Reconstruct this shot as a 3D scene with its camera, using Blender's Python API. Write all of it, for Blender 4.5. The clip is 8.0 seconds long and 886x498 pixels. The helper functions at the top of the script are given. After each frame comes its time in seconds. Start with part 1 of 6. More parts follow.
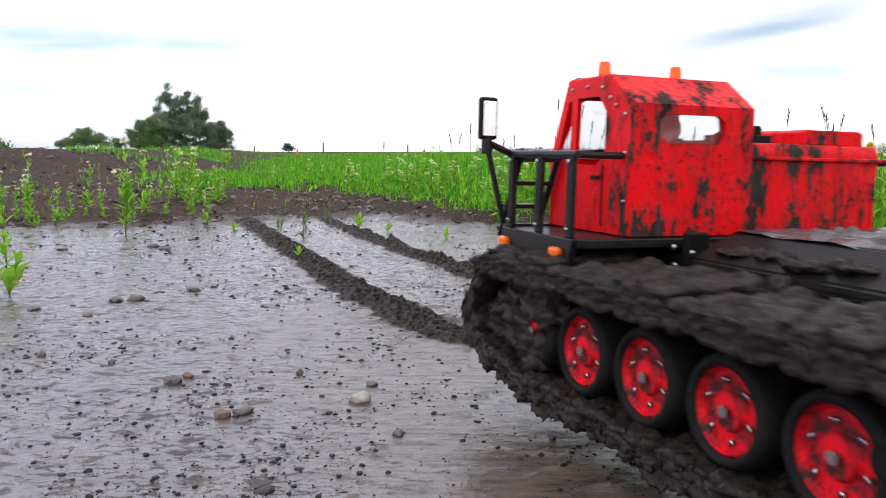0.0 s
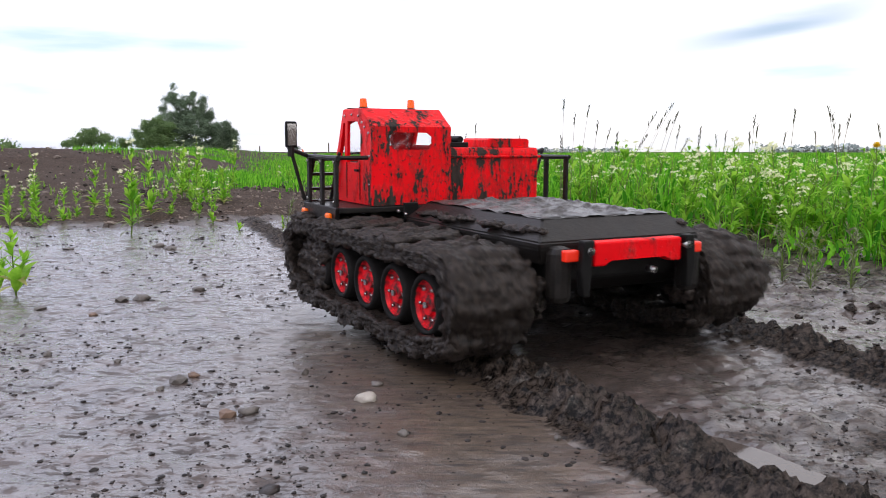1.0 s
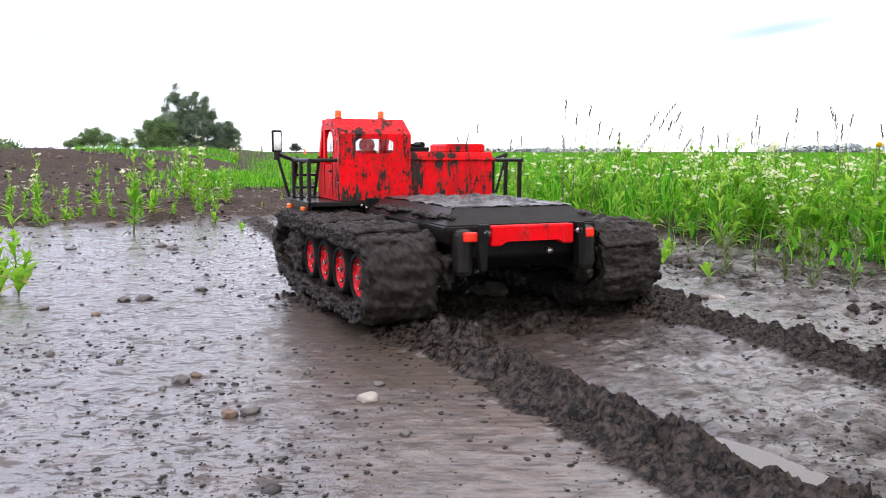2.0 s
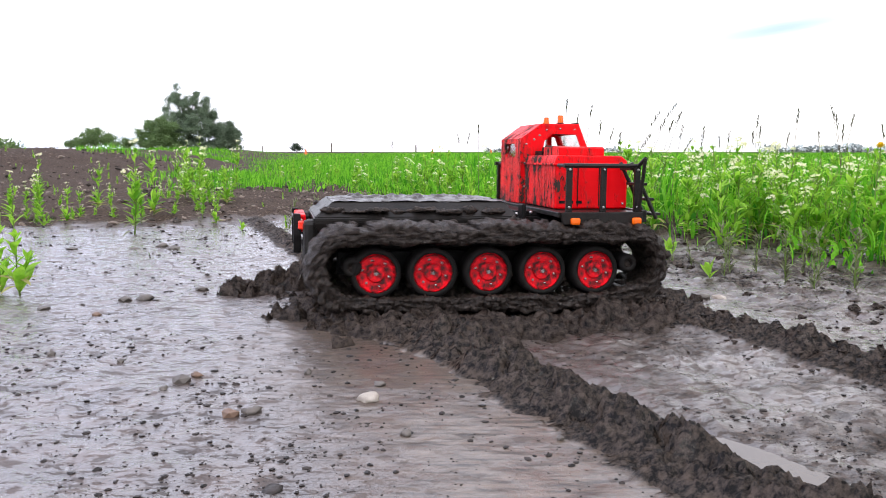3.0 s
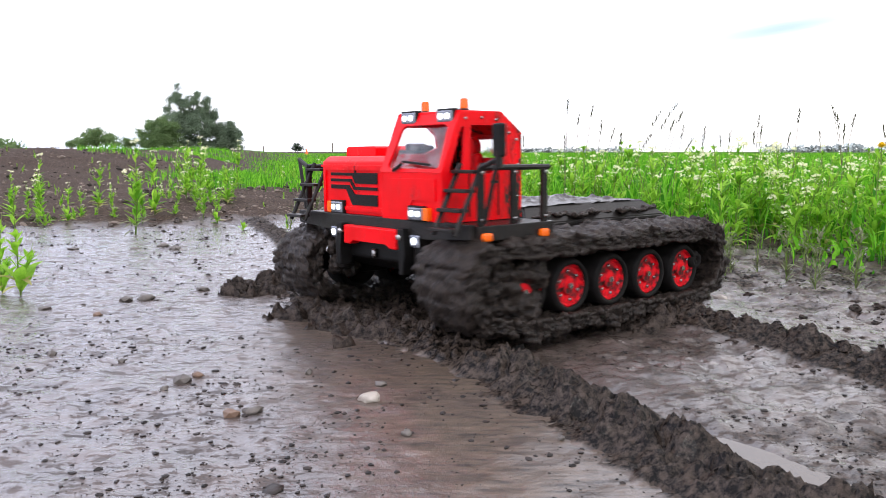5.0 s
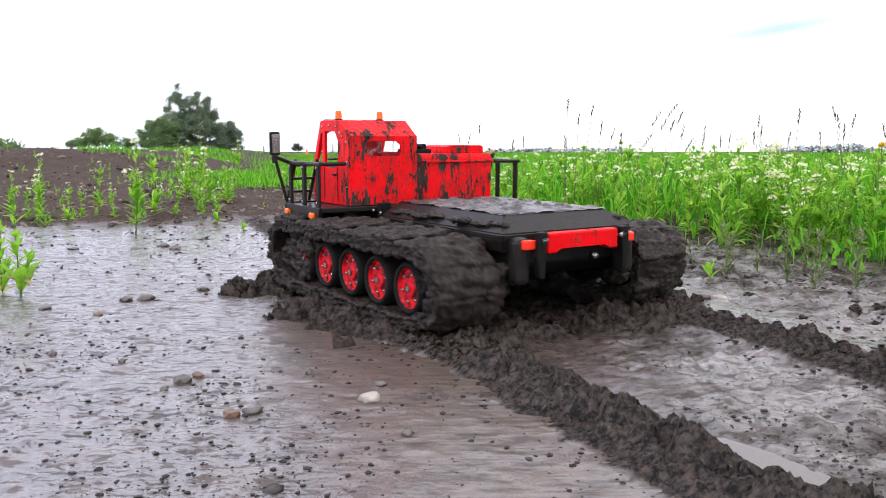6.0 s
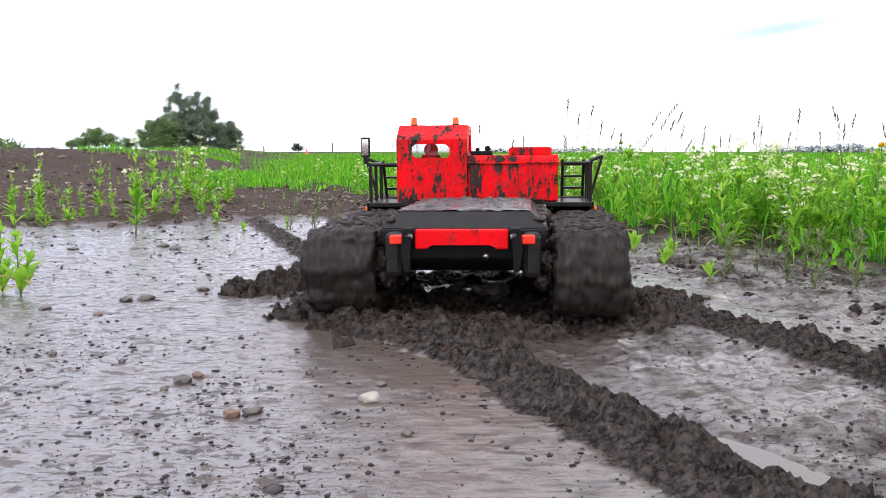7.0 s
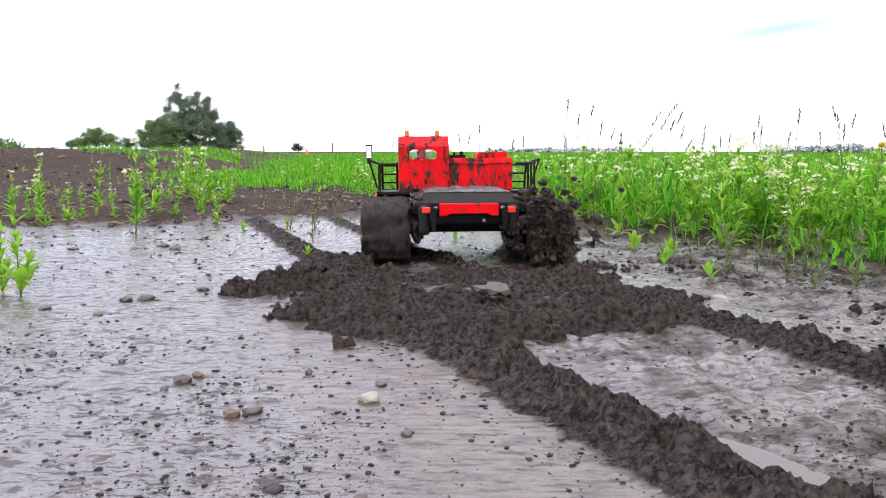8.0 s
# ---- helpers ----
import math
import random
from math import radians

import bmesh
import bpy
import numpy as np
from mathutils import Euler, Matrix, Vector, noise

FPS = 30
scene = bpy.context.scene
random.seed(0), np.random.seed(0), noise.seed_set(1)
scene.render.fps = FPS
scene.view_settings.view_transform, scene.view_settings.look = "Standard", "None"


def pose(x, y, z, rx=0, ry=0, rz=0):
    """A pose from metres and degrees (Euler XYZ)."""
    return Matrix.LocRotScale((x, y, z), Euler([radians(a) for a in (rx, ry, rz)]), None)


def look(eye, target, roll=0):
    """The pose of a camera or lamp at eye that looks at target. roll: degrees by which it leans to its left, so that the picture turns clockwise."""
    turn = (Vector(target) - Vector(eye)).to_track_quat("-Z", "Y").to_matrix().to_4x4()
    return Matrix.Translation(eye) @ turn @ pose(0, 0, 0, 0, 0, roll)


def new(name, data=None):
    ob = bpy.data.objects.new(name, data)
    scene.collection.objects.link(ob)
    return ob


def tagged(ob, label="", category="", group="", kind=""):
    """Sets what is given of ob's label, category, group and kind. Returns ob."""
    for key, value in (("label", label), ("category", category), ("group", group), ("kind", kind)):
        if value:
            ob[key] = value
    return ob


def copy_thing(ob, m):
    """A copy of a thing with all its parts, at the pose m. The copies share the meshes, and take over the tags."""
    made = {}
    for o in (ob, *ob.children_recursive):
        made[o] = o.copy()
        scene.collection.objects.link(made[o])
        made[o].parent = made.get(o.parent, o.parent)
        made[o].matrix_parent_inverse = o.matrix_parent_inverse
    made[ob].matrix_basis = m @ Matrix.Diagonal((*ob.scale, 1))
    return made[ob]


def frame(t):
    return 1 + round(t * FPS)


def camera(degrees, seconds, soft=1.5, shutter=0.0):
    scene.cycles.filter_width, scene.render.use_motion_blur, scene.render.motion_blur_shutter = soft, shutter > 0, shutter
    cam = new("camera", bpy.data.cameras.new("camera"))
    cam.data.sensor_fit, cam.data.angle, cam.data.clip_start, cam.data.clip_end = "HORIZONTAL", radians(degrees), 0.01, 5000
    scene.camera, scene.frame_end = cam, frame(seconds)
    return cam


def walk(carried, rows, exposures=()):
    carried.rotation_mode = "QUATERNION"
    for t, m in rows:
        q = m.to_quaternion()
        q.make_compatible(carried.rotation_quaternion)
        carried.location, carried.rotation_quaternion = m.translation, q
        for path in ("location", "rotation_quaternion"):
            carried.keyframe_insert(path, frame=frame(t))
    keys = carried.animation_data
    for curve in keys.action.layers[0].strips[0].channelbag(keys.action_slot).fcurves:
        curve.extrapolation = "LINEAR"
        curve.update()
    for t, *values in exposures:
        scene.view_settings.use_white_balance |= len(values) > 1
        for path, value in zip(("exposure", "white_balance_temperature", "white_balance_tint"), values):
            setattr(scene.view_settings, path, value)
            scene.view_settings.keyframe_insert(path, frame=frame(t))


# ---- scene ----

# ---------------- camera ----------------
cam = camera(56.5, 8.0, soft=0.55, shutter=0.22)
TILT = 90 - 6.72
EYE_Z = 0.208
walk(cam, [(t, pose(0, 0, EYE_Z, TILT, 0, yaw)) for t, yaw in (
    (0.0, -0.63), (0.5, -0.39), (1.0, -0.27), (1.5, -0.19), (2.2, -0.11), (3.0, -0.07), (4.0, -0.035), (6.0, 0.0), (8.0, 0.0))],
     exposures=[(0.0, -0.45), (0.5, -0.45), (1.0, -0.42), (1.5, -0.2), (2.8, 0.0), (8.0, 0.0)])

# ---------------- world and light ----------------
world = bpy.data.worlds.new("overcast_sky")
scene.world = world
world.use_nodes = True
wn, wl = world.node_tree.nodes, world.node_tree.links
wn.clear()
w_out = wn.new("ShaderNodeOutputWorld")
w_bg = wn.new("ShaderNodeBackground")
w_sky = wn.new("ShaderNodeTexSky")
w_sky.sky_type, w_sky.sun_disc = "NISHITA", False
w_sky.sun_elevation, w_sky.sun_rotation = radians(52), radians(200)
w_co = wn.new("ShaderNodeTexCoord")
w_sep = wn.new("ShaderNodeSeparateXYZ")
wl.new(w_co.outputs["Generated"], w_sep.inputs[0])
w_grad = wn.new("ShaderNodeMapRange")
w_grad.inputs["From Min"].default_value, w_grad.inputs["From Max"].default_value = 0.02, 0.40
w_grad.inputs["To Min"].default_value, w_grad.inputs["To Max"].default_value = 1.3, 1.75
wl.new(w_sep.outputs["Z"], w_grad.inputs["Value"])
# thin grey-blue streaks of cloud
w_map = wn.new("ShaderNodeMapping")
w_map.inputs["Scale"].default_value = (2.2, 2.2, 16.0)
w_map.inputs["Location"].default_value = (0.9, 0.35, 0.2)
wl.new(w_co.outputs["Generated"], w_map.inputs["Vector"])
w_noise = wn.new("ShaderNodeTexNoise")
w_noise.inputs["Scale"].default_value, w_noise.inputs["Detail"].default_value = 1.6, 5.0
wl.new(w_map.outputs[0], w_noise.inputs["Vector"])
w_ramp = wn.new("ShaderNodeValToRGB")
w_ramp.color_ramp.elements[0].position, w_ramp.color_ramp.elements[0].color = 0.30, (0.60, 0.72, 0.95, 1)
w_ramp.color_ramp.elements[1].position, w_ramp.color_ramp.elements[1].color = 0.46, (0.988, 0.968, 1.075, 1)
wl.new(w_noise.outputs["Fac"], w_ramp.inputs["Fac"])


def sky_math(kind, a, b):
    x = wn.new("ShaderNodeMath")
    x.operation = kind
    for slot, value in ((0, a), (1, b)):
        if isinstance(value, float):
            x.inputs[slot].default_value = value
        else:
            wl.new(value, x.inputs[slot])
    return x.outputs[0]


# one longer blue-grey cloud, low over the field
c_side = sky_math("SUBTRACT", sky_math("DIVIDE", w_sep.outputs["X"], sky_math("MAXIMUM", w_sep.outputs["Y"], 0.05)), 0.40)
c_rise = sky_math("SUBTRACT", sky_math("SUBTRACT", w_sep.outputs["Z"], 0.138), sky_math("MULTIPLY", c_side, 0.16))
c_rise = sky_math("ADD", c_rise, sky_math("MULTIPLY", sky_math("SUBTRACT", w_noise.outputs["Fac"], 0.5), 0.045))
c_far = sky_math("ADD", sky_math("POWER", sky_math("ABSOLUTE", sky_math("DIVIDE", c_side, 0.115), 0.0), 2.0), sky_math("POWER", sky_math("ABSOLUTE", sky_math("DIVIDE", c_rise, 0.015), 0.0), 2.0))
c_mask = sky_math("MULTIPLY", sky_math("POWER", 2.718, sky_math("MULTIPLY", c_far, -1.0)), 0.95)
c_mix = wn.new("ShaderNodeMixRGB")
wl.new(c_mask, c_mix.inputs["Fac"])
wl.new(w_ramp.outputs["Color"], c_mix.inputs[1])
c_mix.inputs[2].default_value = (0.36, 0.45, 0.62, 1)
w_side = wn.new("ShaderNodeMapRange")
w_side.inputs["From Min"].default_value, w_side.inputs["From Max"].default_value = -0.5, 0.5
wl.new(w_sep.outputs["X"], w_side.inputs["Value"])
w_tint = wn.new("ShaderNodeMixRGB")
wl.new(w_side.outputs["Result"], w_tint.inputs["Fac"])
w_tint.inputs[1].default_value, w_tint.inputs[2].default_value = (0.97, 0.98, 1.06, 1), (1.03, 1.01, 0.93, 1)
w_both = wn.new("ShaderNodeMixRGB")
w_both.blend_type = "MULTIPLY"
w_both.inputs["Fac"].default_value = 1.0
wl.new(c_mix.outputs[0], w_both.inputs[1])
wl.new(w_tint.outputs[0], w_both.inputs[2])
w_mul = wn.new("ShaderNodeVectorMath")
w_mul.operation = "SCALE"
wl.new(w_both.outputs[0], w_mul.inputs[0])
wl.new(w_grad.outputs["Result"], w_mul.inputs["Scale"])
w_mix = wn.new("ShaderNodeMixRGB")
w_mix.blend_type = "ADD"
w_mix.inputs["Fac"].default_value = 0.05
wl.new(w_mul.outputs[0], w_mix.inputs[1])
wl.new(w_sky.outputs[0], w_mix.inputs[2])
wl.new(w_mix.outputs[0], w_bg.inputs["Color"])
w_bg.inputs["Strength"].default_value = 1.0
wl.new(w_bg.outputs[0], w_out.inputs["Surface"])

sun = new("sun", bpy.data.lights.new("sun", "SUN"))
sun.data.energy, sun.data.angle, sun.data.color = 0.75, radians(14), (1.0, 0.96, 0.9)
sun.matrix_world = look((-1.5, -1.2, 3.4), (0, 1.0, 0))

# ---------------- materials ----------------


def node_mat(name):
    m = bpy.data.materials.new(name)
    m.use_nodes = True
    return m, m.node_tree.nodes, m.node_tree.links, m.node_tree.nodes["Principled BSDF"]


def noise_of(n, l, scale, detail=4.0, stretch=None, rough=0.55):
    tc = n.new("ShaderNodeTexCoord")
    tex = n.new("ShaderNodeTexNoise")
    tex.inputs["Scale"].default_value, tex.inputs["Detail"].default_value, tex.inputs["Roughness"].default_value = scale, detail, rough
    if stretch:
        mp = n.new("ShaderNodeMapping")
        mp.inputs["Scale"].default_value = stretch
        l.new(tc.outputs["Object"], mp.inputs["Vector"])
        l.new(mp.outputs[0], tex.inputs["Vector"])
    else:
        l.new(tc.outputs["Object"], tex.inputs["Vector"])
    return tex


def ramp_of(n, l, source, stops):
    r = n.new("ShaderNodeValToRGB")
    while len(r.color_ramp.elements) < len(stops):
        r.color_ramp.elements.new(0.5)
    for e, (p, c) in zip(r.color_ramp.elements, stops):
        e.position = p
        e.color = (*c, 1) if len(c) == 3 else c
    l.new(source, r.inputs["Fac"])
    return r


def bump_of(n, l, source, strength, distance, prior=None):
    b = n.new("ShaderNodeBump")
    b.inputs["Strength"].default_value, b.inputs["Distance"].default_value = strength, distance
    l.new(source, b.inputs["Height"])
    if prior:
        l.new(prior.outputs[0], b.inputs["Normal"])
    return b


def grained(name, low, high, rough=0.6, scale=40.0, metal=0.0, bump=0.2, dist=0.001, coat=0.0, rough_var=0.15, island=0.0, spec=0.5, tight=0.2):
    """A surface with two scales of grain and fine relief."""
    m, n, l, p = node_mat(name)
    big, fine = noise_of(n, l, scale, 5), noise_of(n, l, scale * 9, 3)
    mix = n.new("ShaderNodeMath")
    mix.operation = "MULTIPLY_ADD"
    mix.inputs[1].default_value = 0.35
    l.new(fine.outputs["Fac"], mix.inputs[0])
    half = n.new("ShaderNodeMath")
    half.operation = "MULTIPLY"
    half.inputs[1].default_value = 0.65
    l.new(big.outputs["Fac"], half.inputs[0])
    l.new(half.outputs[0], mix.inputs[2])
    value = mix.outputs[0]
    if island:
        geo = n.new("ShaderNodeNewGeometry")
        add = n.new("ShaderNodeMath")
        add.operation = "MULTIPLY_ADD"
        l.new(geo.outputs["Random Per Island"], add.inputs[0])
        add.inputs[1].default_value = island
        l.new(value, add.inputs[2])
        sub = n.new("ShaderNodeMath")
        sub.operation = "SUBTRACT"
        l.new(add.outputs[0], sub.inputs[0])
        sub.inputs[1].default_value = island / 2
        value = sub.outputs[0]
    r = ramp_of(n, l, value, [(0.5 - tight, low), (0.5 + tight, high)])
    l.new(r.outputs[0], p.inputs["Base Color"])
    rr = n.new("ShaderNodeMapRange")
    rr.inputs["To Min"].default_value, rr.inputs["To Max"].default_value = rough - rough_var, min(1.0, rough + rough_var)
    l.new(big.outputs["Fac"], rr.inputs["Value"])
    l.new(rr.outputs[0], p.inputs["Roughness"])
    p.inputs["Metallic"].default_value = metal
    p.inputs["Specular IOR Level"].default_value = spec
    p.inputs["Coat Weight"].default_value = coat
    p.inputs["Coat Roughness"].default_value = 0.12
    l.new(bump_of(n, l, mix.outputs[0], bump, dist).outputs[0], p.inputs["Normal"])
    return m


def red_plastic(name="red_plastic", splashed=True):
    """Red printed plastic; streaks, blots and a thin film of dried mud thicken towards the rear."""
    m, n, l, p = node_mat(name)
    tone = noise_of(n, l, 22, 4)
    red = ramp_of(n, l, tone.outputs["Fac"], [(0.3, (0.74, 0.0006, 0.004)), (0.7, (0.93, 0.001, 0.007))])
    blot = noise_of(n, l, 46, 5, (1.0, 1.0, 0.34), 0.68)
    runs = noise_of(n, l, 120, 3, (1.0, 1.0, 0.22), 0.6)
    spots = noise_of(n, l, 260, 2, (1.0, 1.0, 0.7), 0.5)
    tc = n.new("ShaderNodeTexCoord")
    sep = n.new("ShaderNodeSeparateXYZ")
    l.new(tc.outputs["Object"], sep.inputs[0])
    rear = n.new("ShaderNodeMapRange")
    rear.inputs["From Min"].default_value, rear.inputs["From Max"].default_value = 0.10, 0.17
    rear.inputs["To Min"].default_value, rear.inputs["To Max"].default_value = 0.0 if splashed else 0.13, 0.20
    l.new(sep.outputs["X"], rear.inputs["Value"])

    def joined(kind, one, two):
        x = n.new("ShaderNodeMath")
        x.operation = kind
        for slot, value in ((0, one), (1, two)):
            if isinstance(value, float):
                x.inputs[slot].default_value = value
            else:
                l.new(value, x.inputs[slot])
        return x.outputs[0]
    both = joined("ADD", joined("MULTIPLY", spots.outputs["Fac"], 0.22), blot.outputs["Fac"])
    both = joined("ADD", both, joined("MULTIPLY", runs.outputs["Fac"], 0.30))
    less = joined("SUBTRACT", both, rear.outputs[0])
    p.inputs["Specular IOR Level"].default_value = 0.16
    mask = ramp_of(n, l, less, [(0.765, (0, 0, 0)), (0.80, (1, 1, 1))])
    film = ramp_of(n, l, less, [(0.66, (0, 0, 0)), (0.77, (0.38, 0.38, 0.38))])
    drops = ramp_of(n, l, joined("SUBTRACT", spots.outputs["Fac"], joined("MULTIPLY", rear.outputs[0], 0.5)), [(0.655, (0, 0, 0)), (0.685, (1, 1, 1))])
    cover = joined("MAXIMUM", joined("MAXIMUM", mask.outputs[0], film.outputs[0]), drops.outputs[0])
    mix = n.new("ShaderNodeMixRGB")
    l.new(cover, mix.inputs["Fac"])
    l.new(red.outputs[0], mix.inputs[1])
    mud = ramp_of(n, l, runs.outputs["Fac"], [(0.35, (0.016, 0.012, 0.010)), (0.65, (0.050, 0.036, 0.029))])
    l.new(mud.outputs[0], mix.inputs[2])
    l.new(mix.outputs[0], p.inputs["Base Color"])
    rough = n.new("ShaderNodeMapRange")
    rough.inputs["To Min"].default_value, rough.inputs["To Max"].default_value = 0.36, 0.75
    l.new(cover, rough.inputs["Value"])
    l.new(rough.outputs[0], p.inputs["Roughness"])
    layers = noise_of(n, l, 60, 2, (1, 1, 14))
    b1 = bump_of(n, l, layers.outputs["Fac"], 0.12, 0.0006)
    l.new(bump_of(n, l, cover, 0.8, 0.0016, b1).outputs[0], p.inputs["Normal"])
    return m


def dirty_red():
    """Red wheel plastic under a patchy film of mud."""
    m, n, l, p = node_mat("muddy_red_wheel_plastic")
    dirt = noise_of(n, l, 95, 5, None, 0.65)
    c = ramp_of(n, l, dirt.outputs["Fac"], [(0.40, (0.055, 0.012, 0.011)), (0.47, (0.38, 0.004, 0.010)), (0.58, (0.80, 0.003, 0.012))])
    l.new(c.outputs[0], p.inputs["Base Color"])
    p.inputs["Specular IOR Level"].default_value = 0.25
    rough = n.new("ShaderNodeMapRange")
    rough.inputs["To Min"].default_value, rough.inputs["To Max"].default_value = 0.65, 0.35
    l.new(dirt.outputs["Fac"], rough.inputs["Value"])
    l.new(rough.outputs[0], p.inputs["Roughness"])
    l.new(bump_of(n, l, dirt.outputs["Fac"], 0.3, 0.001).outputs[0], p.inputs["Normal"])
    return m


def glass(name, tint, alpha=1.0, rough=0.03):
    m, n, l, p = node_mat(name)
    p.inputs["Base Color"].default_value = (*tint, 1)
    p.inputs["Transmission Weight"].default_value = alpha
    p.inputs["IOR"].default_value = 1.35
    dirt = noise_of(n, l, 60, 5)
    rr = n.new("ShaderNodeMapRange")
    rr.inputs["To Min"].default_value, rr.inputs["To Max"].default_value = rough, rough + 0.03
    l.new(dirt.outputs["Fac"], rr.inputs["Value"])
    l.new(rr.outputs[0], p.inputs["Roughness"])
    # milky patches: mud specks, and on the windscreen a painted whitish sky reflection
    film = ramp_of(n, l, dirt.outputs["Fac"], [(0.33, (0.9, 0.9, 0.9)), (0.48, (1.0, 1.0, 1.0))])
    l.new(film.outputs[0], p.inputs["Transmission Weight"])
    return m


def lens(name, colour, glow):
    m, n, l, p = node_mat(name)
    p.inputs["Base Color"].default_value = (*colour, 1)
    p.inputs["Roughness"].default_value = 0.2
    p.inputs["Emission Color"].default_value = (*colour, 1)
    p.inputs["Emission Strength"].default_value = glow
    return m


def ground_mat():
    """Wet mud under a film of water, churned mud on the ruts, and dry soil behind."""
    m, n, l, p = node_mat("field_ground")
    big, mid = noise_of(n, l, 3.0, 6), noise_of(n, l, 26, 6)
    fine, grit = noise_of(n, l, 150, 5, None, 0.7), noise_of(n, l, 520, 4)
    rip = noise_of(n, l, 30, 4, (0.45, 1.9, 1.0))
    churn, soil = n.new("ShaderNodeAttribute"), n.new("ShaderNodeAttribute")
    slick = n.new("ShaderNodeAttribute")
    churn.attribute_name, soil.attribute_name, slick.attribute_name = "churn", "soil", "slick"

    def mixed(kind, fac, one, two):
        x = n.new("ShaderNodeMixRGB")
        x.blend_type = kind
        if isinstance(fac, float):
            x.inputs["Fac"].default_value = fac
        else:
            l.new(fac, x.inputs["Fac"])
        for slot, value in ((1, one), (2, two)):
            if isinstance(value, tuple):
                x.inputs[slot].default_value = (*value, 1)
            else:
                l.new(value, x.inputs[slot])
        return x.outputs[0]
    wet = ramp_of(n, l, mid.outputs["Fac"], [(0.3, (0.028, 0.019, 0.014)), (0.7, (0.105, 0.076, 0.062))])
    specks = ramp_of(n, l, grit.outputs["Fac"], [(0.34, (0.12, 0.11, 0.11)), (0.42, (1, 1, 1))])
    wets = mixed("MULTIPLY", 0.8, wet.outputs[0], specks.outputs[0])
    # churned mud: bump hollows coloured near black, painting in crevice shade
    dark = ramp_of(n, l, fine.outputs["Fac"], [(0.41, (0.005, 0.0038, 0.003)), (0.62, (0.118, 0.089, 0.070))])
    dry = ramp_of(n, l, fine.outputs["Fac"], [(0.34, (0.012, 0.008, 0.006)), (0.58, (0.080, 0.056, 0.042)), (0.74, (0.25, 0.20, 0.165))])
    streak = noise_of(n, l, 85, 6, (0.35, 1.6, 1.0), 0.7)
    silt = ramp_of(n, l, streak.outputs["Fac"], [(0.36, (0.016, 0.010, 0.0065)), (0.50, (0.088, 0.061, 0.040)), (0.68, (0.150, 0.106, 0.073))])
    wets = mixed("MIX", slick.outputs["Fac"], wets, silt.outputs[0])
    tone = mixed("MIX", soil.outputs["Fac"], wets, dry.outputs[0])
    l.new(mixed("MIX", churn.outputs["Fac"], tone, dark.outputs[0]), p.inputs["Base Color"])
    m1 = mixed("MIX", soil.outputs["Fac"], (0.5, 0.5, 0.5), (0.9, 0.9, 0.9))
    l.new(mixed("MIX", churn.outputs["Fac"], m1, (0.72, 0.72, 0.72)), p.inputs["Roughness"])
    s1 = mixed("MIX", soil.outputs["Fac"], (0.5, 0.5, 0.5), (0.10, 0.10, 0.10))
    l.new(mixed("MIX", churn.outputs["Fac"], s1, (0.03, 0.03, 0.03)), p.inputs["Specular IOR Level"])
    # the film of water: open on the flat, thin on churned mud, none on soil
    film = ramp_of(n, l, fine.outputs["Fac"], [(0.38, (1, 1, 1)), (0.60, (0.85, 0.85, 0.85))])
    patch = noise_of(n, l, 62, 5, (0.6, 1.0, 1.0), 0.65)
    bare = ramp_of(n, l, patch.outputs["Fac"], [(0.395, (0.0, 0.0, 0.0)), (0.44, (1, 1, 1))])
    pits = noise_of(n, l, 190, 4, (0.5, 1.0, 1.0), 0.6)
    pitted = ramp_of(n, l, pits.outputs["Fac"], [(0.41, (0.05, 0.05, 0.05)), (0.455, (1, 1, 1))])
    film_on = mixed("MULTIPLY", 1.0, mixed("MULTIPLY", 1.0, film.outputs[0], bare.outputs[0]), pitted.outputs[0])
    film_on = mixed("MIX", mixed("MULTIPLY", 1.0, slick.outputs["Fac"], (0.8, 0.8, 0.8)), film_on, ramp_of(n, l, streak.outputs["Fac"], [(0.41, (0.22, 0.22, 0.22)), (0.50, (0.54, 0.54, 0.54))]).outputs[0])
    f1 = mixed("MIX", soil.outputs["Fac"], film_on, (0.0, 0.0, 0.0))
    l.new(mixed("MIX", churn.outputs["Fac"], f1, (0.11, 0.11, 0.11)), p.inputs["Coat Weight"])
    r0 = n.new("ShaderNodeMapRange")
    r0.inputs["From Min"].default_value, r0.inputs["From Max"].default_value = 0.35, 0.65
    r0.inputs["To Min"].default_value, r0.inputs["To Max"].default_value = 0.03, 0.14
    l.new(big.outputs["Fac"], r0.inputs["Value"])
    l.new(mixed("MIX", slick.outputs["Fac"], r0.outputs[0], (0.05, 0.05, 0.05)), p.inputs["Coat Roughness"])
    p.inputs["Coat IOR"].default_value = 1.9
    b0 = bump_of(n, l, rip.outputs["Fac"], 0.30, 0.005)
    b1 = bump_of(n, l, mid.outputs["Fac"], 0.28, 0.004, b0)
    c1 = bump_of(n, l, mid.outputs["Fac"], 0.26, 0.004, b0)
    c2 = bump_of(n, l, fine.outputs["Fac"], 0.55, 0.0026, c1)
    for node, strength in ((b0, 0.30), (c1, 0.18), (c2, 0.42)):
        calm = n.new("ShaderNodeMapRange")
        calm.inputs["To Min"].default_value, calm.inputs["To Max"].default_value = strength, strength * 0.4
        l.new(slick.outputs["Fac"], calm.inputs["Value"])
        l.new(calm.outputs[0], node.inputs["Strength"])
    l.new(c2.outputs[0], p.inputs["Coat Normal"])
    b2 = bump_of(n, l, fine.outputs["Fac"], 0.5, 0.0030, b1)
    b3 = bump_of(n, l, grit.outputs["Fac"], 0.4, 0.0010, b2)
    lumps = noise_of(n, l, 95, 6, None, 0.72)
